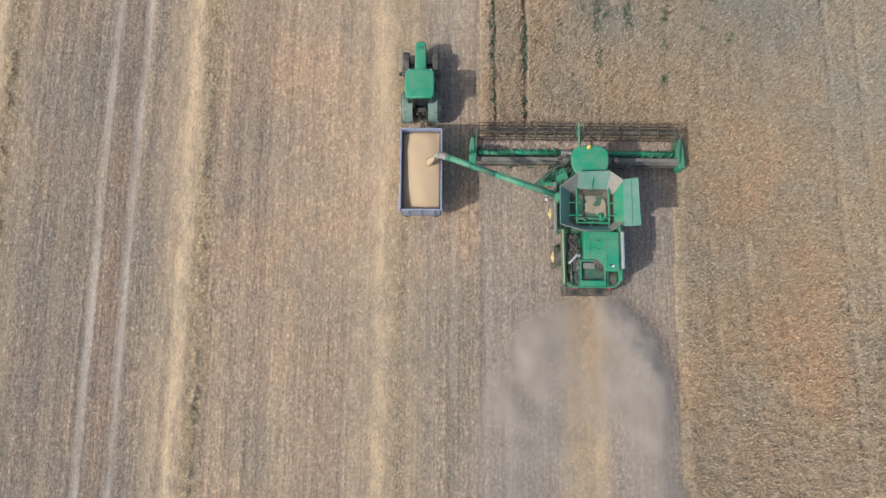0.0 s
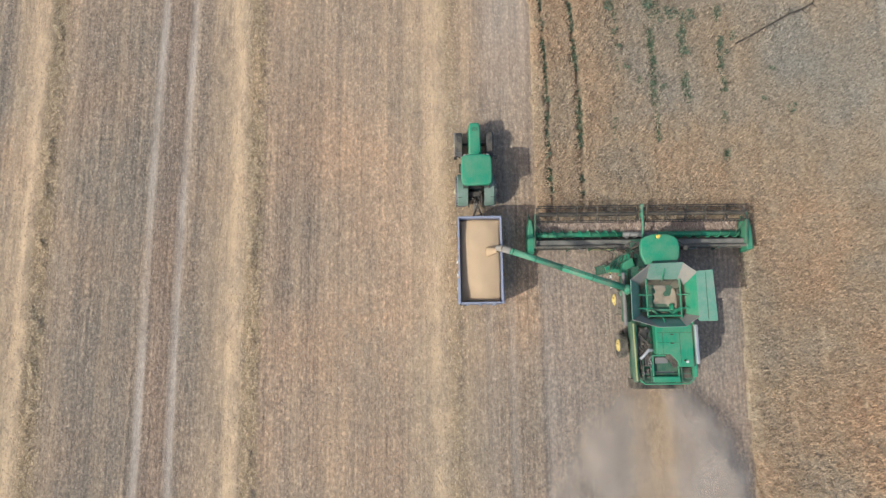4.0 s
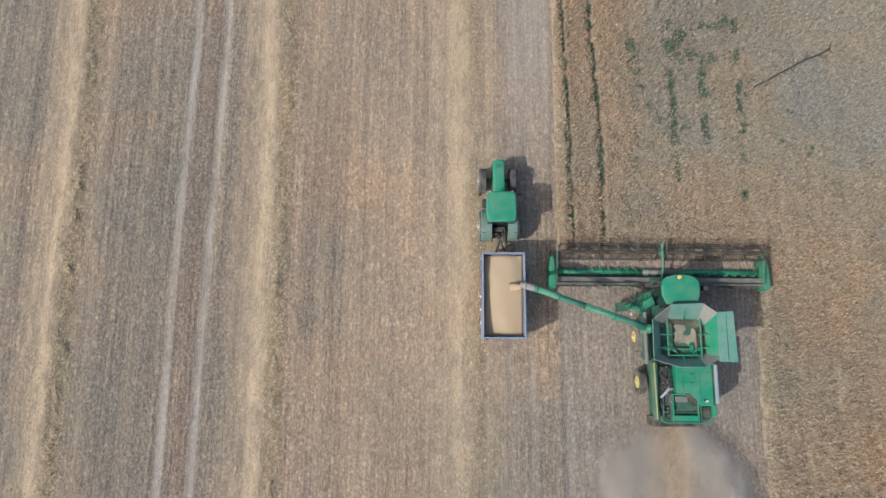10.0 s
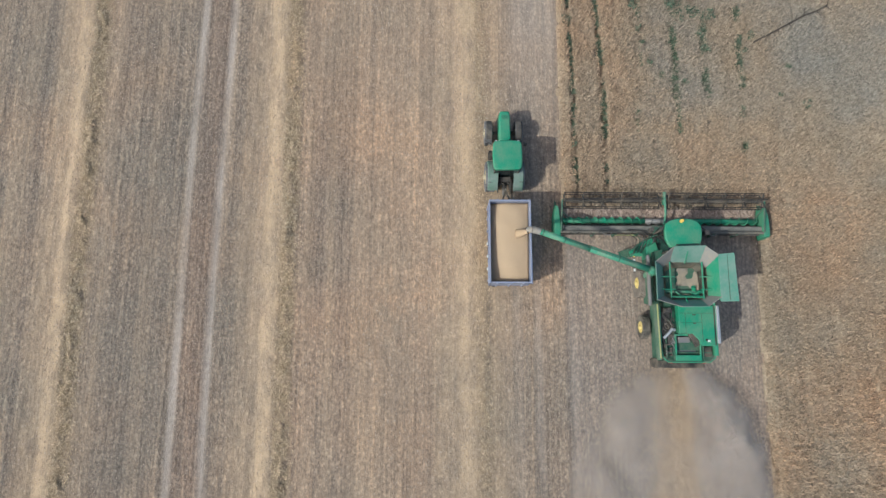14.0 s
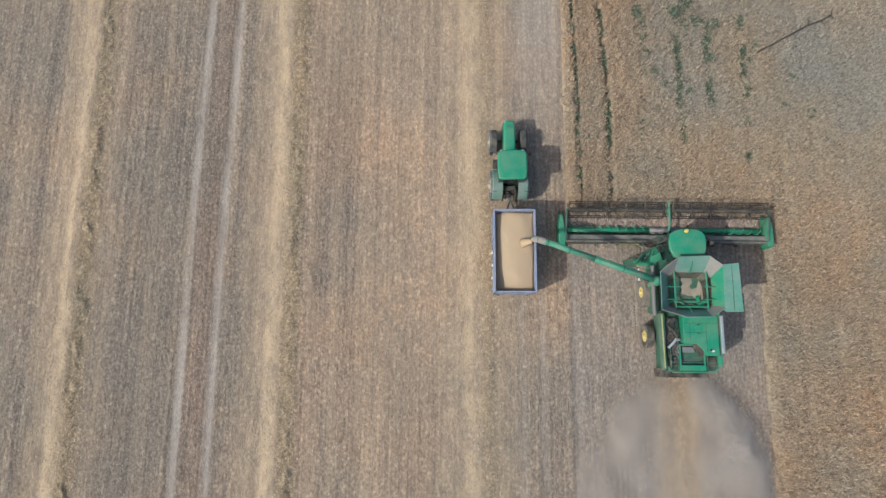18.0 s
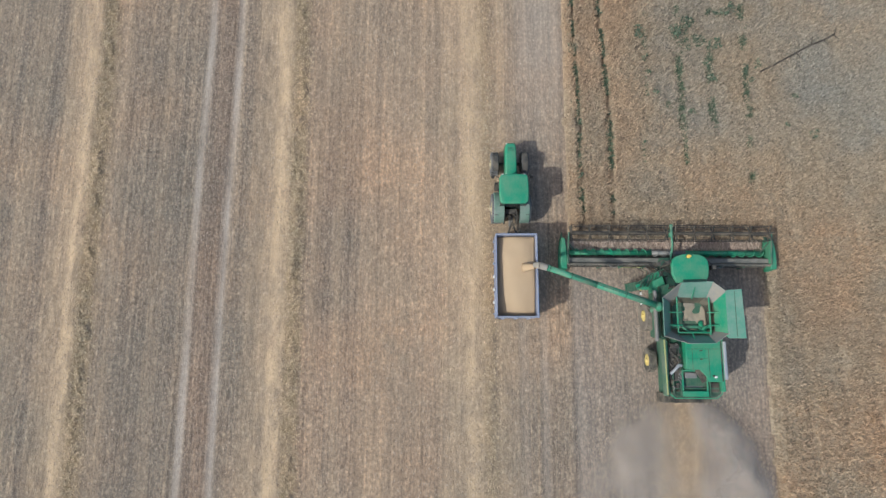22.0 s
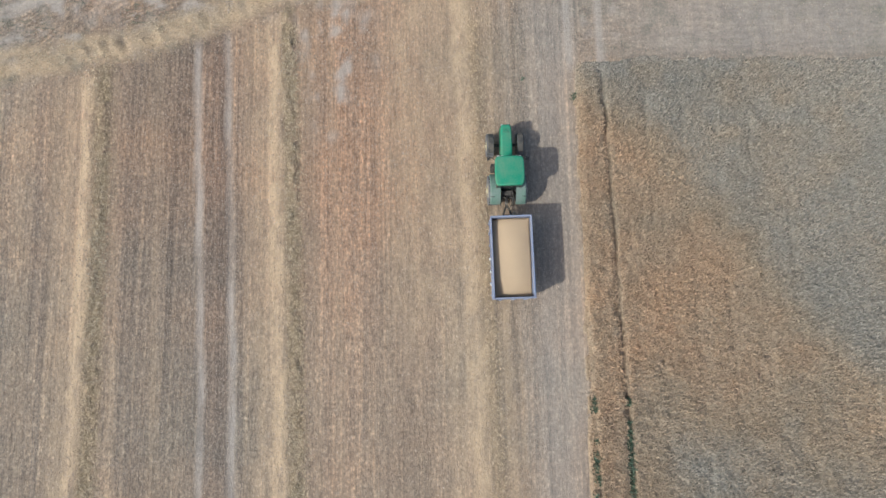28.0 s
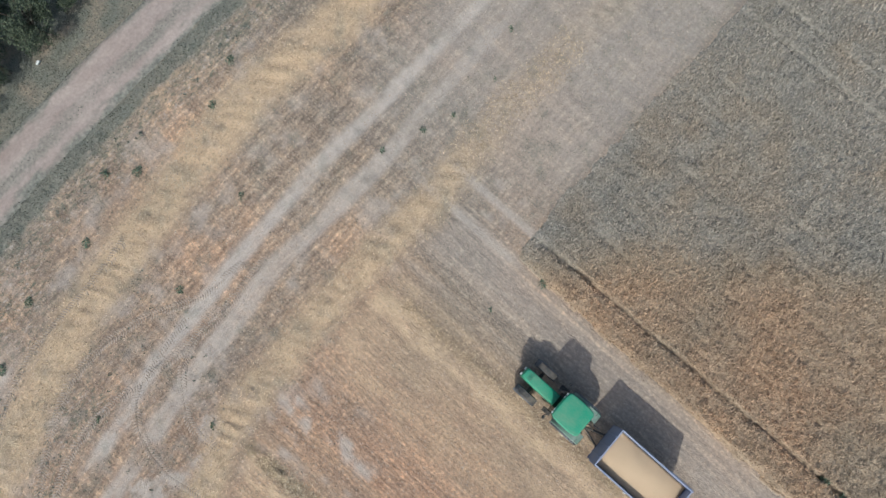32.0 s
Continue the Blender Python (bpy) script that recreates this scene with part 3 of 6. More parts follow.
    h = h + 0.15 * np.clip((3.9 - near) / 1.0, 0, 1) * np.clip((near - 1.5) / 1.2, 0, 1)
    field.speck = out * np.clip(head * np.clip((-20 - x) / 8, 0.2, 1) * (0.6 + 0.7 * lattice(x, y, 2.5, 2, 40)) + 0.9 * band(near - 4.2, 0.8, 0.8), 0, 1) * (1 - 0.75 * np.clip(straw, 0, 1)) * (1 - 0.85 * np.clip(bare * 1.4, 0, 1))
    field.warm = np.maximum(0.65 * out * np.clip((-12 - x) / 8, 0, 1) * np.clip((x + 42) / 10, 0.3, 1) * head, 1.0 * np.clip((y - 40) / 10, 0, 1) * np.clip((71 - y) / 4, 0, 1) * band(x + 27, 12, 5))
    field.rough = rough
    return h, np.clip(straw, 0, 1) * 0.9, np.clip(bare, 0, 1) * (1 - 0.7 * np.clip(straw, 0, 1)), weedy


xs = np.concatenate([[-4000, -1500, -500, -200, -110, -75], np.arange(-56, -41, 0.25), np.arange(-41, -37, 0.11), np.arange(-37, -27.3, 0.25), np.arange(-27.3, -23, 0.11), np.arange(-23, 32, 0.25), [40, 60, 120, 300, 1000, 4000]])
ys = np.concatenate([[-4000, -1500, -500, -200, -90, -55], np.arange(-38, 102, 0.2), [115, 150, 250, 600, 1500, 4000]])
gx, gy = np.meshgrid(xs, ys, indexing="xy")
gh, m_straw, m_bare, m_weedy = field(gx, gy)
m_rough = field.rough
m_head, m_grey, m_rosy, m_fresh, m_dim, m_speck, m_warm = field.headland, field.grey, field.rosy, field.fresh, field.dim, field.speck, field.warm
idx = np.arange(gx.size).reshape(gx.shape)
quads = np.stack([idx[:-1, :-1], idx[:-1, 1:], idx[1:, 1:], idx[1:, :-1]], -1).reshape(-1, 4)
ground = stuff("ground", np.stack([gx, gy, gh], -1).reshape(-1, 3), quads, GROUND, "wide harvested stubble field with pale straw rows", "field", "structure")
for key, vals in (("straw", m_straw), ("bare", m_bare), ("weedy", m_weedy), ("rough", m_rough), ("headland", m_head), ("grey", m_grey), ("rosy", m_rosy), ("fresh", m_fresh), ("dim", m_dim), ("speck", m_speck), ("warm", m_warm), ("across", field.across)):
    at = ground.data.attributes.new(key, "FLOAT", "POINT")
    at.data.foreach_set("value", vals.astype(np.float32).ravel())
ground.data.polygons.foreach_set("use_smooth", [True] * len(ground.data.polygons))

# dirt road with a grassy crown, on the far side of the headland
rx = np.arange(-60, 50, 0.25)
off = np.linspace(-2.1, 2.1, 43)
ry = np.interp(rx, *ROAD_MID)[:, None] + off[None, :] * (1 + 0.06 * lattice(rx, rx * 0, 3, 1, 31)[:, None])
rz = 0.13 - 0.2 * (np.clip(np.abs(off) - 1.55, 0, 1) / 0.55)[None, :] ** 2 + 0.03 * np.cos(off * 2.2)[None, :] + 0.02 * lattice(rx[:, None] + 0 * ry, ry, 0.8, 0.5, 32)
rxx = np.repeat(rx[:, None], len(off), 1)
ridx = np.arange(rxx.size).reshape(rxx.shape)
rq = np.stack([ridx[:-1, :-1], ridx[1:, :-1], ridx[1:, 1:], ridx[:-1, 1:]], -1).reshape(-1, 4)
road = stuff("road", np.stack([rxx, ry, rz], -1).reshape(-1, 3), rq, ROAD, "pale pinkish dirt road with a grassy crown beside the field", "dirt road", "structure")
ro = np.repeat(off[None, :], len(rx), 0)
ragged = 0.8 * lattice(rxx, ro, 0.6, 0.3, 34) + 0.6 * lattice(rxx, ro, 2.5, 0.8, 35)
crown = np.clip(1.6 + 0.7 * ragged - np.abs(ro + 0.3) * 2.4, 0, 1) * np.clip((rxx + 33) / 9, 0.15, 1) * np.clip(0.8 + 0.5 * lattice(rxx, ro * 0, 5, 1, 36), 0.15, 1)
edge = np.clip((np.where(ro < 0, -ro - 1.15, ro - 1.4) + 0.4 * ragged) * 1.6, 0, 1)
at = road.data.attributes.new("grass", "FLOAT", "POINT")
at.data.foreach_set("value", np.clip(np.maximum(0.75 * crown, edge), 0, 0.95).astype(np.float32).ravel())
road.data.polygons.foreach_set("use_smooth", [True] * len(road.data.polygons))


# ---- standing crop ----
def row_gap(x, y):
    """Distance to the two wheel lanes that run through the crop."""
    a = np.interp(y, (5, 18, 25, 35, 47, 60), (-3.15, -3.15, -3.6, -3.55, -3.85, -4.2))
    c = np.interp(y, (5, 18, 25, 33, 40, 60), (-5.2, -5.25, -5.5, -5.65, -5.8, -6.4))
    w = 0.06 * lattice(x * 0, y, 1, 1.5, 41)
    far = np.minimum(np.abs(x - 17.45 + 0.01 * y - w), np.abs(x - 19.55 + 0.01 * y - w)) + 0.03
    return np.minimum(np.minimum(np.abs(x - a - w), np.abs(x - c - w) + 0.06), far)


def seam(x, y):
    """Thin places between drill bouts, 0..1."""
    d = x + 0.02 * (y - 20) - 0.08 * lattice(x * 0, y, 1, 2.5, 67)
    near = np.min([np.abs(d - c) for c in (-0.7, 1.75, 3.9, 6.25, 8.4, 10.6, 12.7)], axis=0)
    return np.exp(-(near / 0.13) ** 2) * np.clip(0.55 + 0.8 * lattice(x * 0 + np.round(d / 2.1), y, 1, 1.6, 68), 0, 1)


def in_crop(x, y):
    ragged = 0.15 * lattice(x * 0, y, 1, 0.7, 42)
    left = np.interp(y, (9, 20, 40, 60), (-6.05, -6.1, -6.0, -5.9)) + ragged
    front = (y > 9.22 + 0.05 * lattice(x, y * 0, 0.4, 1, 43)) & (x > left)
    right = x > np.interp(y, (-40, 0, 9), (6.35, 6.55, 6.95)) + ragged
    return (front | right) & (y < CUT - 0.15 + 0.25 * lattice(x, y * 0, 0.8, 1, 44) + 0.3 * lattice(x, y * 0, 3.5, 1, 49)) & (x < 31.5)


def clumps(x, y):
    """Uneven tufts of ears, about 0.2 m across, with gaps between them."""
    return 0.75 * lattice(x + y, 0.6 * (y - x), 0.36, 0.13, 45) + 0.3 * lattice(x, y, 0.8, 0.9, 46)


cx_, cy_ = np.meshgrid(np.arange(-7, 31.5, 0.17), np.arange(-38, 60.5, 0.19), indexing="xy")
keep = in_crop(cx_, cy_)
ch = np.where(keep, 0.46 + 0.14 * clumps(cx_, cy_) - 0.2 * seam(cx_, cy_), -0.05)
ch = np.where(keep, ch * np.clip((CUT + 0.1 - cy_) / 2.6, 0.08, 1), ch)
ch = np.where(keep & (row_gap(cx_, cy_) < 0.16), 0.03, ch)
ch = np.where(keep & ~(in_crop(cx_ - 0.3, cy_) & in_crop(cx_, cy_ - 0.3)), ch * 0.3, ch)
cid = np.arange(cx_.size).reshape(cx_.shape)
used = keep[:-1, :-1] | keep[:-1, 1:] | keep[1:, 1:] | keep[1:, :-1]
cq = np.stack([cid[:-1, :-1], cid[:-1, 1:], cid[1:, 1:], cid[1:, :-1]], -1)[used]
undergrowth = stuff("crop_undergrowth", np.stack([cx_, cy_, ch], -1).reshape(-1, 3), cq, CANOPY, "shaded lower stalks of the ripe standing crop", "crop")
tx, ty = rng.uniform(-6.6, 26, 760000), rng.uniform(-30, 60.5, 760000)
ok = in_crop(tx, ty) & (row_gap(tx, ty) > 0.12 + rng.uniform(0, 0.08, len(tx)))
ok &= rng.uniform(0, 1, len(tx)) < (0.72 + 0.6 * clumps(tx, ty)) * (1 - 0.7 * seam(tx, ty)) * np.clip((CUT + 0.6 - ty) / 2.2, 0.25, 1)
tx, ty = tx[ok], ty[ok]
tz = 0.5 + 0.2 * clumps(tx, ty) + rng.uniform(-0.1, 0.1, len(tx))
rim = ~(in_crop(tx - 0.25, ty) & in_crop(tx, ty - 0.25))
tz = np.where(rim, tz * rng.uniform(0.1, 1.0, len(tx)), tz) * np.clip((CUT + 0.1 - ty) / 2.6, 0.12, 1)
v, f = tufts(tx, ty, tz, 2, 0.18, 0.04, 0.85, (0.15, 0.10))
standing = stuff("standing_crop", v, f, CROP, "ripe tan grain crop standing in the uncut field", "crop")


# sun backscatter painted by place: low values greyer, high ones warmer
def sun_warmth(x, y):
    grey = np.clip((x + 2.5) / 3, 0, 1) * np.clip((y - 9) / 2, 0, 1) * np.clip((40 - y) / 8, 0, 1) * (0.35 + 0.3 * np.clip((y - 12) / 6, 0, 1) + 0.25 * np.clip((x - 5) / 8, 0, 1))
    grey = np.maximum(grey, np.clip((1.2 * x + y - 49.5) / 6, 0, 1))
    return np.clip(np.where(y < 9.5, 0.62, 0.82) - 0.1 * (x < -3.6) - 0.8 * grey + 0.25 * lattice(x, y, 4, 4, 47) + 0.15 * lattice(x, y, 1.2, 1.2, 48), 0, 1)


for ob, px_, py_ in ((standing, np.repeat(tx, 6), np.repeat(ty, 6)), (undergrowth, cx_.ravel(), cy_.ravel())):
    at = ob.data.attributes.new("ripe", "FLOAT", "POINT")
    at.data.foreach_set("value", sun_warmth(px_, py_).astype(np.float32))

# ---- stubble, straw rows and loose litter ----
sx_, sy_ = rng.uniform(-52, 8, 230000), rng.uniform(-30, 62, 230000)
sx_ = np.round(sx_ / 0.25) * 0.25 + rng.normal(0, 0.035, len(sx_)) + bend(sy_)
ok = ~in_crop(sx_, sy_) & (sy_ < np.interp(sx_, *H1) - 1)
hh, ms, mb, mw = field(sx_, sy_)
ok &= (mb < 0.35) & (rng.uniform(0, 1, len(sx_)) > ms * 0.7) & (rng.uniform(0, 1, len(sx_)) > 0.65 * field.fresh)
sx_, sy_, hh = sx_[ok], sy_[ok], hh[ok]
v, f = tufts(sx_, sy_, hh - 0.02, 2, 0.11, 0.04, 0.8)
stuff("stubble", v, f, STUB, "short cut stubble standing in drill rows", "stubble")
lx, ly = rng.uniform(-52, 28, 130000), rng.uniform(-30, 83, 130000)
hh, ms, mb, mw = field(lx, ly)
ok = ~in_crop(lx, ly) & (rng.uniform(0, 1, len(lx)) < 0.75 - 0.5 * mb - 0.4 * field.fresh)
v, f = litter(lx[ok], ly[ok], hh[ok] + 0.02, 0.11, 0.03, np.pi / 2, 1.1)
stuff("straw_litter", v, f, STUB, "loose chopped straw strewn over the ground", "straw litter")
for cx, half, tall, clump in WINDROWS:
    wx, wy = cx + half * 0.95 + rng.normal(0, 0.36, int(5000 + 13000 * clump)), rng.uniform(-30, 63, int(5000 + 13000 * clump))
    wx = wx + bend(wy) + (0.7 * np.clip((wy - 30) / 20, 0, 1) if cx < -38 else 0)
    hh, ms, mb, mw = field(wx, wy)
    ok = (wy < np.interp(wx, *H1) - 1.2) & (rng.uniform(0, 1, len(wx)) > 0.75 * (wx - bend(wy) < cx + half * 0.3))
    v, f = litter(wx[ok], wy[ok], hh[ok] + 0.02 + rng.uniform(0, 0.05, ok.sum()), 0.16, 0.028, np.pi / 2, 1.5)
    stuff("straw_windrow", v, f, STRAW, "long raised windrow of golden straw on stubble", "straw row")
for line, wide in ((H1, 0.6), (H2, 0.65)):
    wx = rng.uniform(-48, 8, 9000)
    wy = np.interp(wx, *line) + rng.normal(0, wide * 1.5, 9000)
    hh, ms, mb, mw = field(wx, wy)
    ok = (ms > 0.05) & ~in_crop(wx, wy)
    v, f = litter(wx[ok], wy[ok], hh[ok] + 0.02 + rng.uniform(0, 0.04, ok.sum()), 0.13, 0.028, 0.2, 1.4)
    stuff("straw_windrow", v, f, STRAW, "curved windrow of yellow straw along the headland", "straw row")
wx, wy = 0.5 + rng.normal(0, 0.85, 9000), rng.uniform(-30, -1, 9000)
hh = field(wx, wy)[0]
v, f = litter(wx, wy, hh + 0.03, 0.12, 0.028, np.pi / 2, 1.5)
stuff("straw_windrow", v, f, STRAW, "fresh loose straw dropped behind the harvester", "straw row")
# dry grass and weeds on the headland and along the road
wx, wy = rng.uniform(-50, 24, 150000), rng.uniform(60, 95, 150000)
hh, ms, mb, mw = field(wx, wy)
road_d = np.abs(wy - np.interp(wx, *ROAD_MID))
ok = ~in_crop(wx, wy) & (rng.uniform(0, 1, len(wx)) < 0.10 + mw) & (ms < 0.5) & (mb < 0.5) & ((road_d > 1.75) | ((np.abs(wy - np.interp(wx, *ROAD_MID) + 0.25) < rng.uniform(0, 0.45, len(wx))) & (rng.uniform(0, 1, len(wx)) < 0.25)))
far_side = wy > np.interp(wx, *ROAD_MID) - 3.2
for pick, name, mt, says in ((ok & ~far_side, "dry_grass", DRYGRASS, "dry grass and weeds on the stubble headland"), (ok & far_side, "verge_grass", VERGE_WEED, "short grey-green grass on the road verges")):
    v, f = tufts(wx[pick], wy[pick], np.where(road_d < 1.8, 0.14, hh)[pick], 3, 0.12, 0.04, 0.9)
    stuff(name, v, f, mt, says, "grass")


# ---- wheels ----
def wheel(parent, name, x, y, r, width, rim_r, side, lugs=22, rubber=None, rim=None):
    """A lugged tyre on a dished yellow rim; side is -1 or 1, the way the rim faces."""
    bm = B()
    prof = [(rim_r, -0.42), (r * 0.86, -0.5), (r * 0.95, -0.44), (r * 0.97, 0), (r * 0.95, 0.44), (r * 0.86, 0.5), (rim_r, 0.42)]
    seg = 32
    rings = []
    for i in range(seg):
        a = 2 * math.pi * i / seg
        rings.append([bm.verts.new((x + t * width, y + p * math.cos(a), r + p * math.sin(a))) for p, t in prof])
    for i in range(seg):
        for j in range(len(prof) - 1):
            bm.faces.new((rings[i][j], rings[i][j + 1], rings[(i + 1) % seg][j + 1], rings[(i + 1) % seg][j]))
    for i in range(lugs):
        for s in (-1, 1):
            a = 2 * math.pi * (i + (0.25 if s > 0 else -0.25)) / lugs
            m = Matrix.Translation((x + s * width * 0.24, y + r * 0.975 * math.cos(a), r + r * 0.975 * math.sin(a))) @ Matrix.Rotation(a, 4, "X") @ Matrix.Rotation(s * 0.55, 4, "Y")
            bmesh.ops.create_cube(bm, size=1, matrix=m @ Matrix.Diagonal((width * 0.5, r * 0.06, r * 0.055, 1)))
    w = part(name, bm, rubber or TYRE, parent, "dusty lugged tyre")
    bm = B()
    fx = x + side * width * 0.22
    rod(bm, (x - side * width * 0.3, y, r), (fx, y, r), rim_r * 0.98, 24)
    rod(bm, (fx, y, r), (fx + side * width * 0.22, y, r), rim_r * 1.0, 24, rim_r * 0.9)
    part("rim", bm, rim or YELLOW, w, "painted steel rim")
    bm = B()
    rod(bm, (fx + side * width * 0.2, y, r), (fx + side * width * 0.42, y, r), rim_r * 0.42, 14, rim_r * 0.3)
    for i in range(8):
        a = i * math.pi / 4
        q = Vector((fx + side * width * 0.2, y + rim_r * 0.62 * math.cos(a), r + rim_r * 0.62 * math.sin(a)))
        rod(bm, q, q + Vector((side * 0.05, 0, 0)), 0.03, 6)
    part("hub", bm, rim or YELLOW, w)
    return w


# ---- combine harvester; it faces +y, its straw outlet over y = -0.6 ----
def combine():
    c = thing("combine_harvester", "green combine harvester cutting along the edge of the crop", "combine harvester")
    bm = B()
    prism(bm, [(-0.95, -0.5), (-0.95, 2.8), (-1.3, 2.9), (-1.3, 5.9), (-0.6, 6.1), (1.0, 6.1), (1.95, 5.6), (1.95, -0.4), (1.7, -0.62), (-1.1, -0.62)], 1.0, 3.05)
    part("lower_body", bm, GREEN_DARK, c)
    bm = B()
    box(bm, -1.50, -1.31, -0.55, 2.75, 3.12, 3.62, 0.07)
    part("side_panel", bm, SIDE, c, "olive green side panel")
    bm = B()
    plate(bm, [(-1.50, 2.7, 3.64), (-1.43, 2.7, 3.64), (-1.37, -0.45, 3.64), (-1.44, -0.45, 3.64)], 0.04)
    part("side_stripe", bm, OLIVE, c, "olive yellow stripe")
    bm = B()
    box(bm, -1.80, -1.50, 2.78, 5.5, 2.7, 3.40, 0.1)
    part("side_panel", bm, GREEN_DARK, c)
    bm = B()
    box(bm, 1.90, 2.06, -0.3, 5.5, 1.5, 3.5, 0.07)
    part("side_panel", bm, GREEN, c)
    bm = B()
    box(bm, 1.98, 2.16, 0.42, 2.62, 3.50, 3.66, 0.05)
    part("side_rail", bm, LIGHT_STEEL, c, "light grey guard rail")
    bm = B()
    box(bm, 1.86, 1.97, 0.3, 2.62, 3.3, 3.5, 0.02)
    part("rail_channel", bm, BLACK, c)
    # deck behind the grain tank
    bm = B()
    prism(bm, [(-0.2, 2.62), (1.86, 2.62), (1.86, 0.28), (1.05, 0.28), (0.92, 0.62), (0.58, 0.98), (-0.2, 0.98)], 3.0, 3.56, 0.04)
    part("deck_panel", bm, GREEN, c, "clean green engine cover")
    bm = B()
    for x0, x1, y0, y1 in ((-0.14, 1.8, 2.16, 2.19), (-0.14, 1.1, 1.62, 1.64), (0.16, 0.19, 1.0, 2.15), (1.12, 1.15, 0.5, 2.15)):
        box(bm, x0, x1, y0, y1, 3.555, 3.57)
    pieces("panel_seam", bm, GREEN_DARK, c)
    bm = B()
    for y in (0.55, 1.55, 2.05):
        box(bm, 0.6, 0.78, y, y + 0.05, 3.56, 3.60, 0.01)
    rod(bm, (1.35, 0.62, 3.55), (1.35, 0.62, 3.62), 0.06)
    pieces("cover_latch", bm, BLACK, c)
    bm = B()
    box(bm, 1.40, 1.55, 0.50, 0.62, 3.55, 3.63, 0.02)
    part("filler_cap", bm, WHITE, c)
    # engine bay
    bm = B()
    box(bm, -1.30, -0.40, -0.5, 2.62, 2.8, 2.95)
    box(bm, -0.40, 1.85, -0.5, 0.95, 2.4, 2.75)
    part("engine_bay", bm, BLACK, c, "dark open engine bay")
    bm = B()
    box(bm, -1.1, -0.55, 1.1, 2.3, 2.9, 3.2, 0.08)
    rod(bm, (-1.0, 2.35, 3.2), (-0.5, 2.35, 3.2), 0.16, 14)
    rod(bm, (-0.95, 0.2, 3.05), (-0.95, 1.1, 3.05), 0.15, 12)
    box(bm, -0.8, -0.52, 0.3, 1.0, 2.9, 3.25, 0.05)
    part("engine_block", bm, DARK, c)
    bm = B()
    ring = [(-0.75 + 0.42 * math.cos(a), 1.72 + 0.62 * math.sin(a), 3.32) for a in [i * math.pi / 9 for i in range(4, 15)]]
    pipe(bm, ring, 0.045)
    pipe(bm, [(-1.12, 2.5, 3.3), (-1.15, 1.2, 3.35), (-1.05, 0.4, 3.3), (-0.8, -0.1, 3.2)], 0.035)
    pipe(bm, [(-0.5, 2.3, 3.35), (-0.62, 1.6, 3.4), (-0.48, 1.0, 3.3), (-0.5, 0.0, 3.2)], 0.03)
    part("hose", bm, DARK, c)
    bm = B()
    pipe(bm, [(-1.08, 0.72, 3.36), (-0.82, 0.98, 3.44), (-0.62, 1.22, 3.46), (-0.42, 1.20, 3.40)], 0.085, 10)
    part("exhaust_pipe", bm, LIGHT_STEEL, c, "bright steel exhaust pipe")
    r = random.Random(41)
    for i in range(16):
        bm = B()
        x, y = r.uniform(-1.18, -0.48), r.uniform(-0.35, 2.5)
        z = 3.05 + r.uniform(0, 0.25)
        if i % 3:
            box(bm, x - r.uniform(.03, .09), x + r.uniform(.03, .09), y - r.uniform(.03, .1), y + r.uniform(.03, .1), z - 0.15, z + r.uniform(0.02, .1), 0.02)
        else:
            rod(bm, (x, y, z - 0.15), (x, y, z + r.uniform(.02, .12)), r.uniform(.05, .09), 10)
        part("engine_fitting", bm, (STEEL, DARK, GREEN_DARK, BLACK)[i % 4], c)
    for i in range(9):
        bm = B()
        x, y = r.uniform(-1.15, -0.55), r.uniform(-0.3, 2.3)
        pts = [(x, y, 3.32)]
        for k in range(3):
            pts.append((min(-0.44, max(-1.2, pts[-1][0] + r.uniform(-.25, .25))), pts[-1][1] + r.uniform(-.3, .35), 3.3 + r.uniform(-.05, .12)))
        pipe(bm, pts, r.uniform(0.016, 0.03), 6)
        part("engine_hose", bm, (BLACK, DARK, STEEL)[i % 3], c)
    bm = B()
    plate(bm, [(0.32, 0.92, 3.42), (0.66, 1.02, 3.42), (1.02, 0.50, 3.42), (0.70, 0.34, 3.42)], 0.10)
    part("air_pad", bm, BLACK, c, "black slanted air filter pad")
    bm = B()
    box(bm, -0.42, 0.62, 0.86, 0.95, 3.30, 3.40, 0.02)
    box(bm, -0.42, -0.33, -0.25, 0.86, 3.26, 3.36, 0.02)
    box(bm, 1.02, 1.10, -0.28, 0.30, 3.26, 3.36, 0.02)
    pieces("cooler_frame", bm, GREEN, c)
    bm = B()
    for i in range(7):
        rod(bm, (-1.1 + 0.1 * i, 1.95 - 0.07 * i, 3.25), (-1.02 + 0.1 * i, 2.1 - 0.1 * i, 3.36), 0.045, 7)
    for p in ((-0.62, 0.62, 3.28), (-0.7, 0.1, 3.2), (-0.95, 1.55, 3.3), (-0.72, 2.42, 3.34)):
        rod(bm, p, (p[0] + 0.12, p[1] + 0.05, p[2] + 0.06), 0.07, 9)
    pieces("engine_fitting", bm, DARK, c)
    bm = B()
    box(bm, -0.20, 0.52, 0.46, 0.80, 3.0, 3.24, 0.04)
    box(bm, -0.24, 0.9, -0.14, 0.02, 2.9, 3.06, 0.03)
    pieces("cooling_box", bm, STEEL, c, "dusty grey steel cooling box")
    bm = B()
    plate(bm, [(0.46, 0.90, 3.3), (0.80, 0.98, 3.3), (1.10, 0.36, 3.3), (0.78, 0.20, 3.3)], 0.12)
    part("air_duct", bm, BLACK, c)
    bm = B()
    box(bm, 1.08, 1.80, -0.35, 0.22, 2.75, 3.18, 0.06)
    part("battery_box", bm, BLACK, c)
    bm = B()
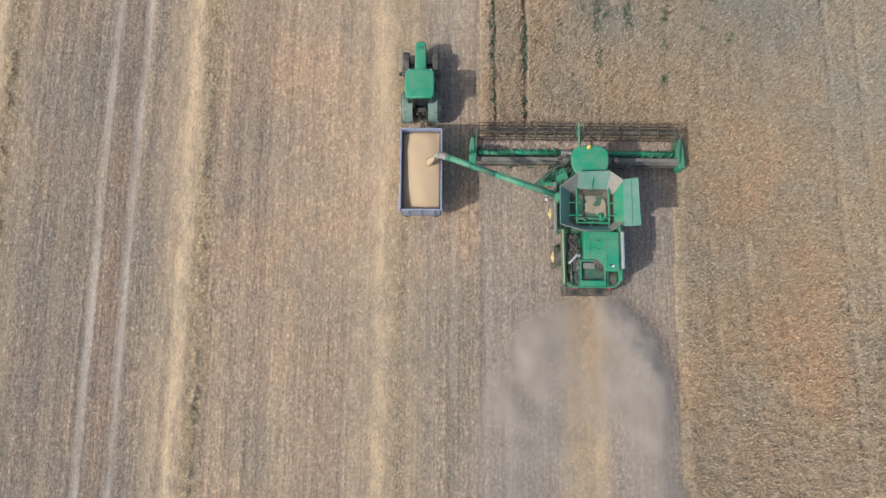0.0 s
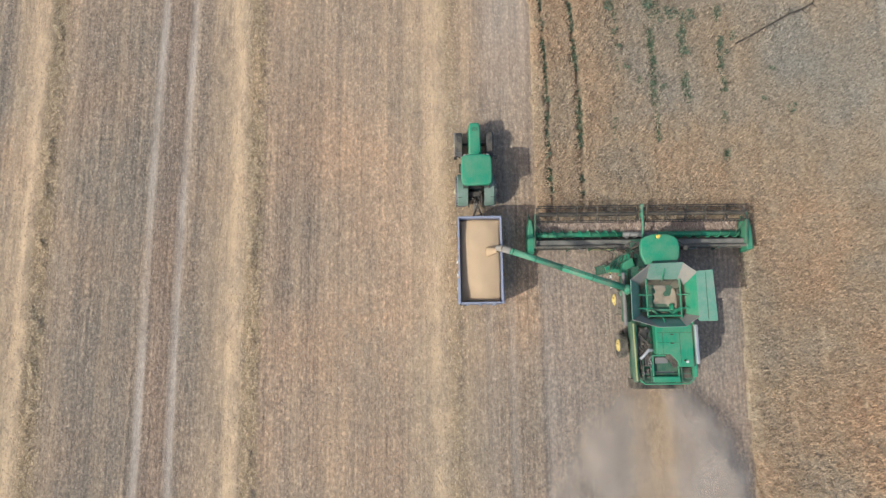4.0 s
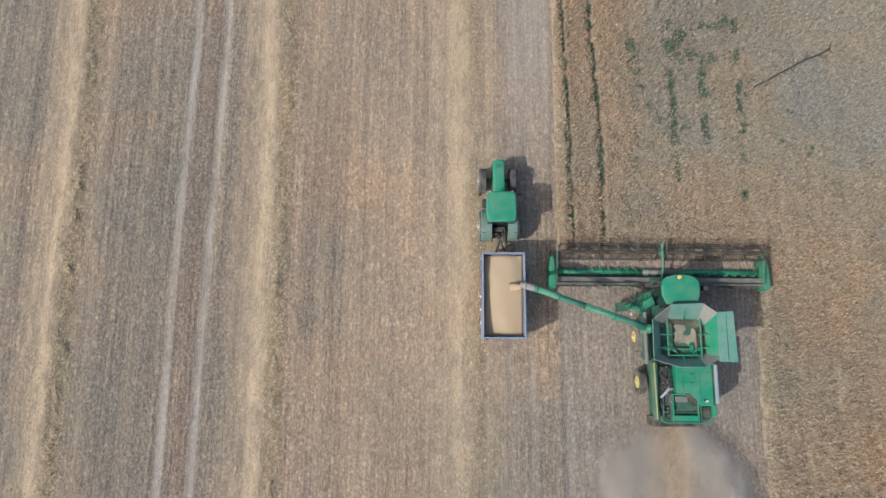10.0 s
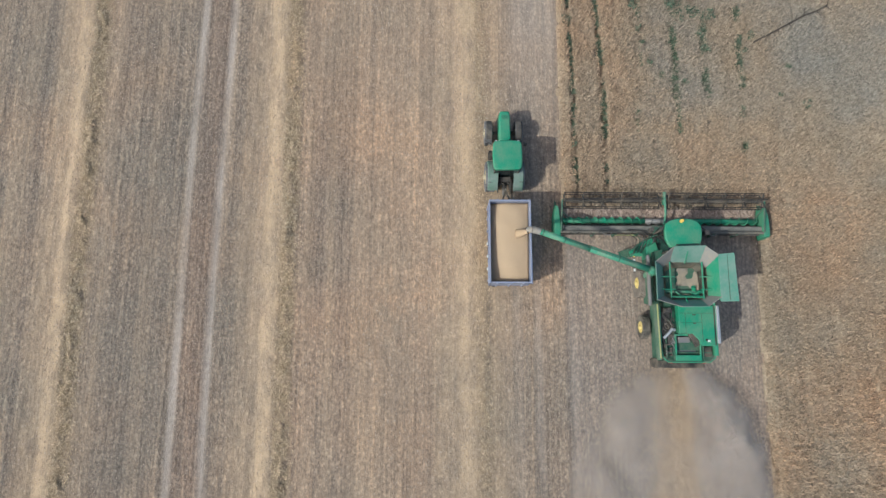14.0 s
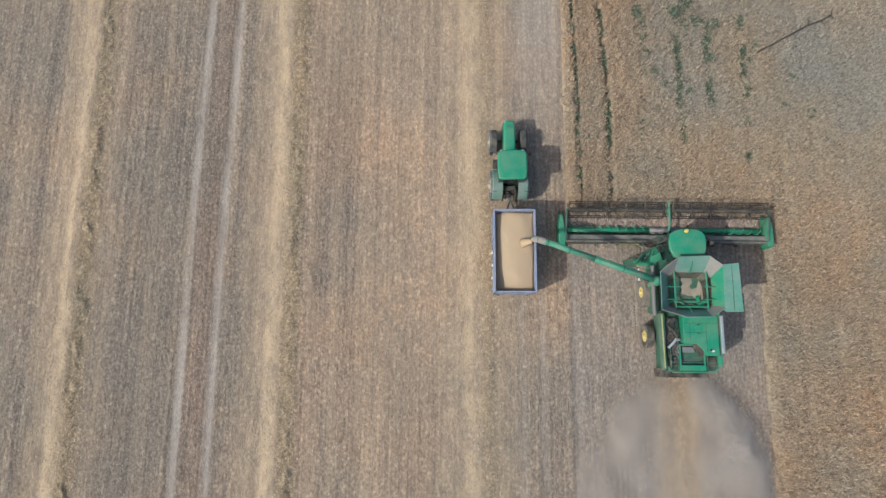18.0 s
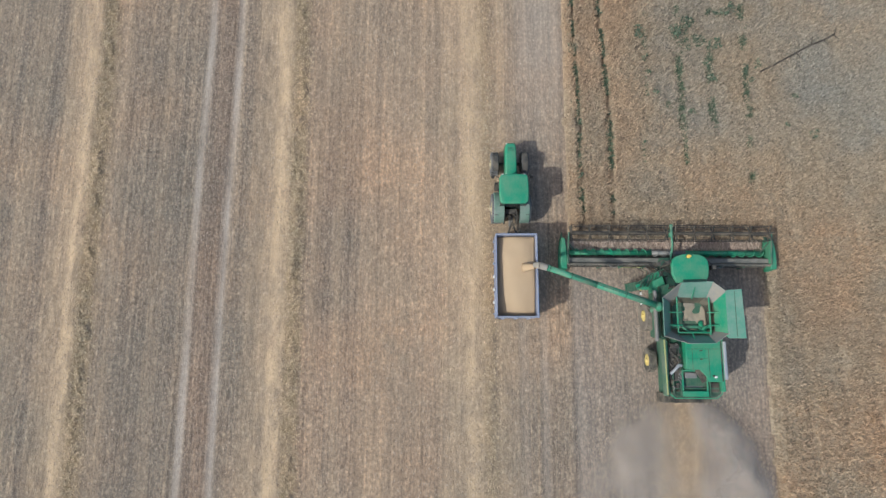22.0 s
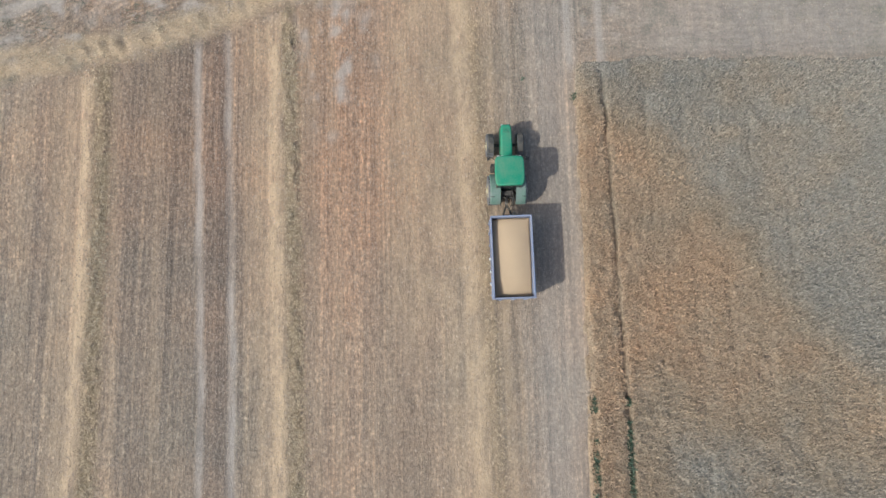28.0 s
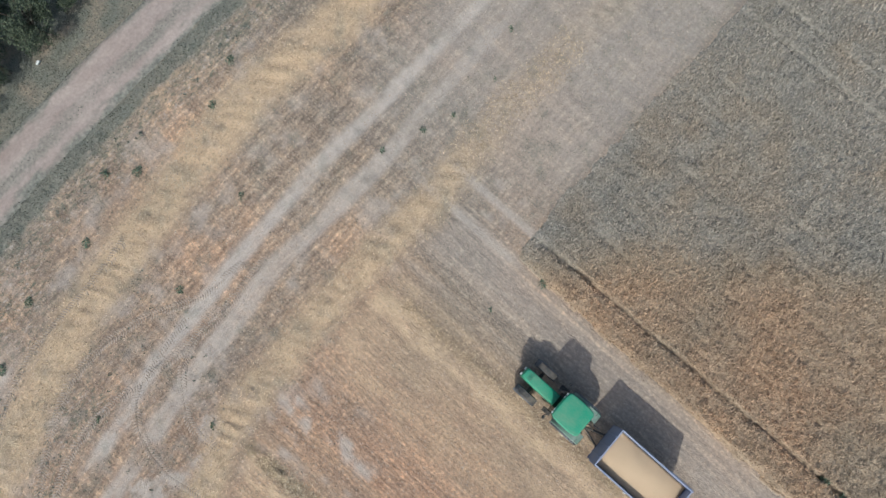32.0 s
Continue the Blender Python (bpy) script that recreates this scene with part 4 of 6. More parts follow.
    pipe(bm, [(-1.26, 2.6, 3.48), (-1.28, 0.2, 3.46), (-1.20, -0.42, 3.44), (-0.9, -0.66, 3.42), (1.55, -0.66, 3.42), (1.86, -0.38, 3.44), (1.88, 0.3, 3.46)], 0.038)
    part("deck_rail", bm, GREEN, c)
    bm = B()
    box(bm, -0.42, 1.12, -0.60, -0.26, 3.02, 3.36, 0.06)
    part("rear_beam", bm, GREEN, c, "green rear cross beam")
    bm = B()
    for x in (-0.95, -0.5, 1.2):
        box(bm, x, x + 0.07, -0.6, 0.9, 3.2, 3.32, 0.02)
    box(bm, -1.2, 1.8, -0.16, -0.08, 3.1, 3.2, 0.02)
    pieces("deck_strut", bm, GREEN_DARK, c)
    bm = B()
    prism(bm, [(-1.1, -1.05), (1.75, -1.05), (1.75, -0.5), (-1.1, -0.5)], 1.0, 2.2, 0.05)
    part("straw_chopper", bm, BLACK, c, "dark straw chopper hood")
    for x in (-0.72, 1.3):
        bm = B()
        box(bm, x, x + 0.2, -0.74, -0.66, 2.9, 3.05, 0.02)
        part("tail_lamp", bm, RED, c)
    # grain tank
    bm = B()
    inner = [(-1.0, 3.2), (-1.0, 4.9), (-0.55, 5.2), (1.2, 5.2), (1.62, 4.9), (1.62, 3.2), (1.2, 2.95), (-0.55, 2.95)]
    outer = [(-1.78, 2.9), (-1.76, 5.1), (-0.62, 5.98), (1.22, 6.06), (2.08, 5.45), (2.02, 3.1), (1.15, 2.5), (-0.35, 2.48)]
    k = 8
    lo = [bm.verts.new((0.3 + (x - 0.3) * 0.55, 4.1 + (y - 4.1) * 0.55, 2.7)) for x, y in inner]
    mid = [bm.verts.new((x, y, 3.55)) for x, y in inner]
    for i in range(k):
        bm.faces.new((lo[i], lo[(i + 1) % k], mid[(i + 1) % k], mid[i]))
    bm.faces.new(lo)
    bmesh.ops.solidify(bm, geom=bm.faces[:], thickness=0.04)
    tank = part("grain_tank", bm, TANK, c, "dust-caked sloped grain tank")
    green_sides = {0: GREEN_SHEER, 2: GREEN_SHEER, 6: GREEN_SHEER}
    for i in range(k):
        a, d = inner[i], inner[(i + 1) % k]
        e, g = outer[(i + 1) % k], outer[i]
        if i == 4:
            continue
        bm = B()
        zt = 4.56 if i in (0, 2, 6) else 4.50
        plate(bm, [(*a, 3.56), (*d, 3.56), (*e, zt), (*g, zt)], 0.035)
        if i in (0, 2, 6):
            part("tank_flap", bm, green_sides[i], tank, "faded green folding tank flap")
        else:
            part("tank_corner", bm, GREY, tank, "grey rubber tank corner sheet")
    bm = B()
    plate(bm, [(1.62, 3.2, 3.56), (1.62, 4.9, 3.56), (1.95, 5.45, 4.44), (1.95, 2.85, 4.44)], 0.035)
    part("tank_flap", bm, GREEN, tank)
    bm = B()
    plate(bm, [(1.93, 2.80, 4.44), (1.93, 5.56, 4.46), (2.72, 5.60, 4.78), (2.80, 2.80, 4.78)], 0.035)
    part("tank_flap", bm, FLAP, tank, "wide faded green side flap")
    bm = B()
    for y in (3.2, 3.75, 4.3, 4.85):
        rod(bm, (1.7, y, 3.72), (1.93, y, 4.24), 0.02, 6)
    box(bm, 2.35, 2.38, 2.9, 5.5, 4.63, 4.66)
    pieces("flap_rib", bm, GREEN_DARK, tank)
    bm = B()
    for y in (3.55, 4.3):
        rod(bm, (-1.3, y, 3.85), (-0.35, y, 3.75), 0.035, 7)
        rod(bm, (1.1, y, 3.75), (1.75, y, 3.9), 0.035, 7)
    rod(bm, (-0.62, 3.0, 3.72), (-0.62, 5.2, 3.72), 0.05, 8)
    rod(bm, (1.28, 3.0, 3.72), (1.28, 5.2, 3.72), 0.05, 8)
    rod(bm, (-0.62, 3.12, 3.72), (1.28, 3.12, 3.72), 0.05, 8)
    rod(bm, (0.25, 5.1, 3.75), (0.28, 5.75, 4.25), 0.03, 7)
    rod(bm, (0.2, 2.6, 4.15), (0.2, 3.1, 3.7), 0.035, 7)
    rod(bm, (-0.05, 2.72, 4.0), (0.45, 2.72, 4.0), 0.03, 7)
    pieces("tank_brace", bm, GREEN, tank)
    bm = B()
    pipe(bm, [(-0.3, 3.45, 3.5), (0.0, 3.22, 3.5), (0.4, 3.15, 3.5), (0.85, 3.22, 3.5), (1.15, 3.5, 3.5)], 0.05)
    part("tank_hoop", bm, GREEN, tank)
    bm = B()
    rod(bm, (-0.9, 3.45, 3.2), (1.5, 3.45, 3.2), 0.1, 12)
    part("levelling_auger", bm, GREEN_DULL, tank)
    bm = B()
    rod(bm, (1.15, 3.15, 2.9), (0.85, 3.75, 3.35), 0.13, 12)
    box(bm, 0.75, 1.2, 3.1, 3.4, 3.2, 3.4, 0.05)
    part("filling_auger", bm, GREEN, tank, "green filling auger inside the tank")
    bm = B()
    plate(bm, [(-0.35, 5.86, 4.3), (0.98, 5.9, 4.32), (0.98, 6.22, 4.12), (-0.35, 6.18, 4.12)], 0.05)
    part("front_lip", bm, GREEN_DARK, tank)
    bm = B()
    box(bm, -1.95, -1.77, 2.6, 5.6, 3.45, 3.70, 0.06)
    part("auger_cradle", bm, STEEL, c, "grey padded rail beside the tank")
    # cab
    bm = B()
    prism(bm, [(-0.78, 5.75), (1.12, 5.75), (1.16, 7.2), (0.9, 7.55), (-0.55, 7.55), (-0.82, 7.2)], 1.95, 3.9, 0.0, 0.97)
    cab = part("cab", bm, GLASS, c, "dark tinted glass cab")
    bm = B()
    roof = [(-0.70, 6.02), (-0.93, 6.55), (-0.95, 7.05), (-0.86, 7.42), (-0.62, 7.62), (-0.2, 7.74), (0.25, 7.77), (0.7, 7.72), (1.05, 7.58), (1.24, 7.32), (1.28, 6.9), (1.22, 6.4), (1.0, 6.02)]
    prism(bm, roof, 3.86, 4.09, 0.09)
    part("cab_roof", bm, GREEN, cab, "smooth green cab roof", True)
    bm = B()
    for x, y in ((-0.78, 5.8), (1.1, 5.8), (1.12, 7.2), (-0.8, 7.2)):
        rod(bm, (x, y, 1.95), (x, y, 3.9), 0.05, 8)
    pieces("cab_pillar", bm, BLACK, cab)
    bm = B()
    box(bm, -0.07, 0.19, 7.50, 7.66, 4.08, 4.14, 0.02)
    part("beacon_base", bm, BLACK, c)
    bm = B()
    rod(bm, (0.06, 7.58, 4.14), (0.06, 7.58, 4.32), 0.12, 14, 0.09)
    part("beacon", bm, AMBER, c, "amber warning beacon")
    bm = B()
    pipe(bm, [(1.2, 7.35, 3.3), (1.55, 7.4, 3.35), (1.85, 7.2, 3.3)], 0.035)
    box(bm, 1.72, 2.02, 6.9, 7.16, 3.0, 3.45, 0.04)
    part("mirror", bm, DARK, c, "grey mirror on a bent arm")
    bm = B()
    pipe(bm, [(-0.85, 7.35, 3.3), (-1.2, 7.45, 3.35), (-1.4, 7.3, 3.3)], 0.03)
    box(bm, -1.55, -1.3, 7.1, 7.32, 3.0, 3.4, 0.04)
    part("mirror", bm, DARK, c)
    # platform, rails and ladder beside the cab
    bm = B()
    prism(bm, [(-2.35, 5.78), (-2.45, 6.1), (-1.55, 6.75), (-0.95, 6.9), (-0.85, 5.9), (-1.05, 5.75)], 1.95, 2.05)
    platform = part("platform", bm, GREEN, c, "green access platform")
    bm = B()
    for i in range(5):
        plate(bm, [(-2.25 + 0.22 * i, 5.95, 2.08), (-2.15 + 0.22 * i, 5.95, 2.08), (-1.75 + 0.2 * i, 6.5, 2.08), (-1.85 + 0.2 * i, 6.5, 2.08)], 0.02)
    pieces("tread", bm, GREEN_DARK, platform)
    bm = B()
    for a in ((-2.4, 5.85), (-2.45, 6.1), (-2.0, 6.45), (-1.5, 6.78)):
        rod(bm, (*a, 2.0), (*a, 3.0), 0.025, 7)
    pipe(bm, [(-2.4, 5.85, 3.0), (-2.45, 6.1, 3.0), (-2.0, 6.45, 3.0), (-1.5, 6.78, 3.0), (-1.0, 6.95, 3.0)], 0.028)
    pipe(bm, [(-2.45, 6.1, 2.5), (-2.0, 6.45, 2.5), (-1.5, 6.78, 2.5), (-1.0, 6.95, 2.5)], 0.025)
    part("handrail", bm, GREEN_DARK, platform)
    bm = B()
    for z in (0.6, 0.9, 1.2, 1.5, 1.8):
        box(bm, -2.75 + z * 0.16, -2.5 + z * 0.16, 5.75, 6.25, z, z + 0.04)
    rod(bm, (-2.65, 5.75, 0.45), (-2.4, 5.75, 2.0), 0.03)
    rod(bm, (-2.65, 6.25, 0.45), (-2.4, 6.25, 2.0), 0.03)
    part("ladder", bm, GREEN_DARK, platform)
    bm = B()
    prism(bm, [(-1.7, 5.55), (-1.5, 6.3), (-0.95, 6.6), (-0.7, 5.8), (-1.0, 5.5)], 2.06, 2.6, 0.1)
    part("tool_box", bm, GREEN, platform)
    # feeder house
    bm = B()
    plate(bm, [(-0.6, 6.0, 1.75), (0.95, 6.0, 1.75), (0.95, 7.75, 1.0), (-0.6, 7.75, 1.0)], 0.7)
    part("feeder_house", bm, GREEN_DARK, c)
    bm = B()
    pipe(bm, [(-0.65, 6.6, 1.7), (-1.0, 7.3, 1.4), (-1.3, 7.55, 1.2), (-2.2, 7.62, 1.15)], 0.04)
    pipe(bm, [(-0.6, 6.8, 1.7), (-0.85, 7.2, 1.5), (-1.6, 7.4, 1.3)], 0.035)
    part("hydraulic_hose", bm, BLACK, c)
    for i in range(7):
        bm = B()
        x = -2.2 + 0.22 * i
        pipe(bm, [(x, 6.0 + 0.09 * i, 2.15), (x + 0.1, 6.5, 2.35 - 0.05 * i), (x + 0.28, 6.9, 2.0), (x + 0.1 * i, 7.3, 1.35)], 0.022, 6)
        part("hydraulic_hose", bm, (BLACK, GREEN_DARK, STEEL)[i % 3], c)
    # striped warning board that hangs beside the platform
    bm = B()
    box(bm, -2.10, -2.04, 4.75, 6.0, 1.62, 1.78, 0.01)
    board = part("warning_board", bm, BLACK, c, "black board with white and yellow marks")
    for i, mt in enumerate((WHITE, WHITE, WHITE, AMBER)):
        bm = B()
        box(bm, -2.13, -2.01, 4.85 + 0.30 * i, 5.03 + 0.30 * i, 1.785, 1.80)
        part("reflective_mark", bm, mt, board)
    # wheels
    wheel(c, "front_wheel", -1.48, 4.2, 0.96, 0.50, 0.38, -1, 22, TYRE_EARTH)
    wheel(c, "front_wheel", 2.0, 4.2, 0.96, 0.50, 0.38, 1, 22, TYRE_EARTH)
    wheel(c, "rear_wheel", -1.34, 1.43, 0.74, 0.44, 0.40, -1, 18)
    wheel(c, "rear_wheel", 1.85, 1.43, 0.74, 0.44, 0.40, 1, 18)
    bm = B()
    rod(bm, (-1.4, 4.2, 0.96), (1.9, 4.2, 0.96), 0.16)
    rod(bm, (-1.25, 1.43, 0.74), (1.75, 1.43, 0.74), 0.11)
    pieces("axle", bm, BLACK, c)
    # unloading auger, swung out over the trailer
    base, tip = Vector((-1.98, 4.70, 4.05)), Vector((-8.35, 6.82, 4.42))
    bm = B()
    rod(bm, (-1.6, 4.5, 2.6), (-1.75, 4.6, 4.0), 0.24, 16)
    bmesh.ops.create_icosphere(bm, subdivisions=2, radius=0.26, matrix=Matrix.Translation((-1.8, 4.64, 4.02)))
    rod(bm, (-1.8, 4.64, 4.02), base, 0.22, 16)
    auger = part("unloading_auger", bm, GREEN_DULL, c, "long green unloading auger swung out sideways")
    bm = B()
    mid_p = base.lerp(tip, 0.55)
    rod(bm, base, mid_p, 0.19, 18)
    rod(bm, mid_p, tip, 0.175, 18)
    part("auger_tube", bm, GREEN_DULL, auger, "", True)
    bm = B()
    for k2 in (0.0, 0.28, 0.55, 0.78, 0.98):
        p = base.lerp(tip, k2)
        d = (tip - base).normalized()
        rod(bm, p - d * 0.03, p + d * 0.03, 0.20, 16)
    pieces("tube_collar", bm, GREEN_DARK, auger)
    bm = B()
    d = (tip - base).normalized()
    q = base.lerp(tip, 0.15) + Vector((0, 0, 0.2))
    q2 = base.lerp(tip, 0.8) + Vector((0, 0, 0.2))
    pipe(bm, [q, q2], 0.022, 6)
    part("tube_pipe", bm, GREEN_DARK, auger)
    bm = B()
    rod(bm, tip, tip + d * 0.45 + Vector((0, 0, -0.10)), 0.2, 14)
    rod(bm, tip + d * 0.4 + Vector((0, 0, -0.06)), tip + d * 0.72 + Vector((0, 0, -0.45)), 0.2, 14, 0.17)
    part("spout", bm, GREY, auger, "grey rubber spout")
    # header
    h = thing("cutting_header", "wide green cutting header with a dark tined reel", "header")
    bm = B()
    box(bm, -6.5, 6.6, 7.46, 7.58, 0.35, 1.15, 0.03)
    box(bm, -6.5, 6.6, 7.40, 7.54, 1.08, 1.22, 0.03)
    part("back_frame", bm, APRON, h, "dusty dark back frame")
    bm = B()
    plate(bm, [(-6.5, 7.56, 0.42), (6.6, 7.56, 0.42), (6.6, 8.9, 0.22), (-6.5, 8.9, 0.22)], 0.04)
    part("header_table", bm, APRON, h, "worn dark header table")
    bm = B()
    box(bm, -6.5, 6.6, 7.62, 7.92, 0.95, 1.0, 0.02)
    part("top_sheet", bm, SHEET, h, "dusty grey-brown sheet")
    for x in (-4.4, -3.0, -1.6, 1.9, 3.3, 4.8):
        bm = B()
        box(bm, x, x + 0.1, 7.3, 7.5, 0.3, 1.2, 0.02)
        part("frame_post", bm, GREEN_DARK, h)
    bm = B()
    pipe(bm, [(-6.3, 7.33, 1.1), (-3.6, 7.33, 1.12), (-3.2, 7.42, 1.12), (-1.2, 7.36, 1.1)], 0.04)
    part("drive_shaft", bm, BLACK, h)
    bm = B()
    pipe(bm, [(6.3, 7.33, 1.1), (4.0, 7.33, 1.12), (1.4, 7.36, 1.1)], 0.035)
    part("drive_shaft", bm, BLACK, h)
    bm = B()
    box(bm, -3.0, -1.7, 7.26, 7.32, 1.05, 1.15, 0.01)
    part("warning_strip", bm, OLIVE, h)
    for i in range(11):
        bm = B()
        x = -5.9 + 1.13 * i + 0.2 * math.sin(i * 2.1)
        pipe(bm, [(x, 7.42, 1.24), (x + 0.12, 7.30, 1.22), (x + 0.45, 7.34 - 0.04 * (i % 3), 1.2), (x + 0.62, 7.45, 1.23)], 0.024, 6)
        part("header_hose", bm, (BLACK, DARK, STEEL)[i % 3], h)
    # cross auger with its flights
    for x0, x1, mt in ((-6.35, -0.9, GREEN), (-0.9, 1.3, STEEL), (1.3, 6.45, GREEN)):
        bm = B()
        rod(bm, (x0, 8.3, 0.72), (x1, 8.3, 0.72), 0.16, 18)
        tube = part("cross_auger", bm, mt, h, "", True)
        bm = B()
        seg, turns = 14, max(1, int(abs(x1 - x0) / 0.52))
        s = 1 if (x0 + x1) < 0 else -1
        prev = None
        for i in range(seg * turns + 1):
            a = 2 * math.pi * i / seg * s
            x = x0 + (x1 - x0) * i / (seg * turns)
            cur = (bm.verts.new((x, 8.3 + 0.18 * math.cos(a), 0.72 + 0.18 * math.sin(a))), bm.verts.new((x, 8.3 + 0.26 * math.cos(a), 0.72 + 0.26 * math.sin(a))),
                   bm.verts.new((x + 0.02, 8.3 + 0.26 * math.cos(a), 0.72 + 0.26 * math.sin(a))), bm.verts.new((x + 0.02, 8.3 + 0.18 * math.cos(a), 0.72 + 0.18 * math.sin(a))))
            if prev:
                for j in range(4):
                    bm.faces.new((prev[j], prev[(j + 1) % 4], cur[(j + 1) % 4], cur[j]))
            prev = cur
        bmesh.ops.recalc_face_normals(bm, faces=bm.faces[:])
        part("auger_flight", bm, mt, tube)
    k = 5200
    wx, wy = rng.uniform(-6.4, 6.5, k), rng.uniform(8.45, 9.12, k)
    v, f = litter(wx, wy, 0.34 + rng.uniform(0, 0.10, k), 0.3, 0.045, np.pi / 2, 0.9)
    stuff("cut_crop", v, f, CUT_CROP, "freshly cut crop lying on the header table", "cut crop")
    bm = B()
    box(bm, -6.5, 6.6, 8.86, 8.98, 0.16, 0.26)
    for i in range(86):
        x = -6.4 + i * 0.1512
        plate(bm, [(x, 8.96, 0.2), (x + 0.07, 8.96, 0.2), (x + 0.04, 9.14, 0.2), (x + 0.03, 9.14, 0.2)], 0.02)
    part("cutter_bar", bm, STEEL, h)
    # end shields with crop dividers
    for s, x0, x1 in ((-1, -6.92, -6.46), (1, 6.56, 7.02)):
        bm = B()
        xo, xi = (x0, x1) if s < 0 else (x1, x0)
        prism(bm, [(xo - s * 0.03, 7.16), (xi + s * 0.02, 7.12), (xi, 7.7), (xi + s * 0.03, 8.5), (xi + s * 0.14, 9.25), (xo - s * 0.16, 9.3), (xo - s * 0.03, 8.6), (xo, 7.7)], 0.3, 1.22, 0.08, 0.92)
        shield = part("end_shield", bm, GREEN, h, "green moulded end shield")
        bm = B()
        rod(bm, ((xo + xi) / 2, 9.1, 0.65), ((xo + xi) / 2 - s * 0.05, 9.75, 0.2), 0.14, 10, 0.03)
        part("crop_divider", bm, GREEN_DARK, shield)
        bm = B()
        pipe(bm, [(xi, 8.95, 1.2), (xi - s * 0.55, 8.3, 1.1)], 0.035)
        pipe(bm, [(xi + s * 0.02, 7.5, 1.3), (xi - s * 0.02, 9.5, 1.65)], 0.06)
        part("reel_arm", bm, GREEN_DARK, h)
    # reel in two halves
    for x0, x1 in ((-6.35, -0.12), (0.34, 6.5)):
        bm = B()
        rod(bm, (x0, 9.45, 1.55), (x1, 9.45, 1.55), 0.095, 12)
        reel = part("reel_tube", bm, BLACK, h, "dark reel tube")
        n_sp = 6
        for i in range(n_sp):
            x = x0 + 0.06 + (x1 - x0 - 0.12) * i / (n_sp - 1)
            for j in range(6):
                a = math.pi * j / 3 + 0.52
                p = (x, 9.45 + 0.53 * math.cos(a), 1.55 + 0.53 * math.sin(a))
                bm = B()
                rod(bm, (x, 9.45, 1.55), p, 0.045, 6)
                part("spider_arm", bm, BLACK, reel)
        for j in range(6):
            a = math.pi * j / 3 + 0.52
            y, z = 9.45 + 0.53 * math.cos(a), 1.55 + 0.53 * math.sin(a)
            bm = B()
            rod(bm, (x0, y, z), (x1, y, z), 0.026, 7)
            part("bat", bm, REEL, reel)
            bm = B()
            k2 = int((x1 - x0) / 0.19)
            for i in range(k2):
                x = x0 + 0.08 + 0.19 * i
                plate(bm, [(x, y + 0.02, z), (x + 0.014, y + 0.02, z), (x + 0.014, y - 0.06, z - 0.22), (x, y - 0.06, z - 0.22)], 0.012)
            tagged(part("tine_strip", bm, REEL, reel, "row of thin dark reel tines"), kind="stuff")
    bm = B()
    pipe(bm, [(0.1, 7.5, 1.25), (0.1, 8.6, 1.75), (0.1, 9.95, 1.75)], 0.07)
    box(bm, 0.0, 0.22, 9.2, 9.7, 1.4, 1.72, 0.04)
    box(bm, 0.03, 0.18, 9.75, 10.0, 1.6, 1.82, 0.03)
    part("centre_arm", bm, GREEN_DULL, h, "dusty green centre reel arm")
    bm = B()
    pipe(bm, [(0.18, 7.6, 1.3), (0.22, 8.8, 1.7), (0.2, 9.4, 1.6)], 0.03)
    part("arm_hose", bm, BLACK, h)
    return c


combine()


def heap(name, x0, x1, y0, y1, base, crown, label, at, turn=0, seed=1, side=None):
    """Loose grain filling a box, crowned in the middle, with its own base and sides."""
    bm = B()
    nx, ny = 18, 30
    top = []
    for j in range(ny + 1):
        row = []
        for i in range(nx + 1):
            u, v = i / nx * 2 - 1, j / ny * 2 - 1
            x, y = (x0 + x1) / 2 + u * (x1 - x0) / 2, (y0 + y1) / 2 + v * (y1 - y0) / 2
            z = base + crown * max(0, 1 - 0.75 * (abs(u) ** 2.2) - 0.6 * (abs(v) ** 3)) + 0.10 * u + 0.12 * v - 0.10 * max(0, -v - 0.5) + 0.06 * noise.noise((x * 1.1 + seed, y * 1.1, 0)) + 0.012 * noise.noise((x * 7, y * 7, seed))
            row.append(bm.verts.new((x, y, z)))
        top.append(row)
    for j in range(ny):
        for i in range(nx):
            bm.faces.new((top[j][i], top[j][i + 1], top[j + 1][i + 1], top[j + 1][i]))
    rim = top[0] + [r[-1] for r in top[1:]] + top[-1][-2::-1] + [r[0] for r in top[-2:0:-1]]
    low = [bm.verts.new((v.co.x, v.co.y, base - 0.6)) for v in rim]
    k = len(rim)
    for i in range(k):
        bm.faces.new((rim[(i + 1) % k], rim[i], low[i], low[(i + 1) % k]))
    bm.faces.new(low[::-1])
    ob = part(name, bm, GRAIN, None, "", True)
    ob.matrix_world = pose(*at, 0, 0, turn)
    return tagged(ob, label, "grain")


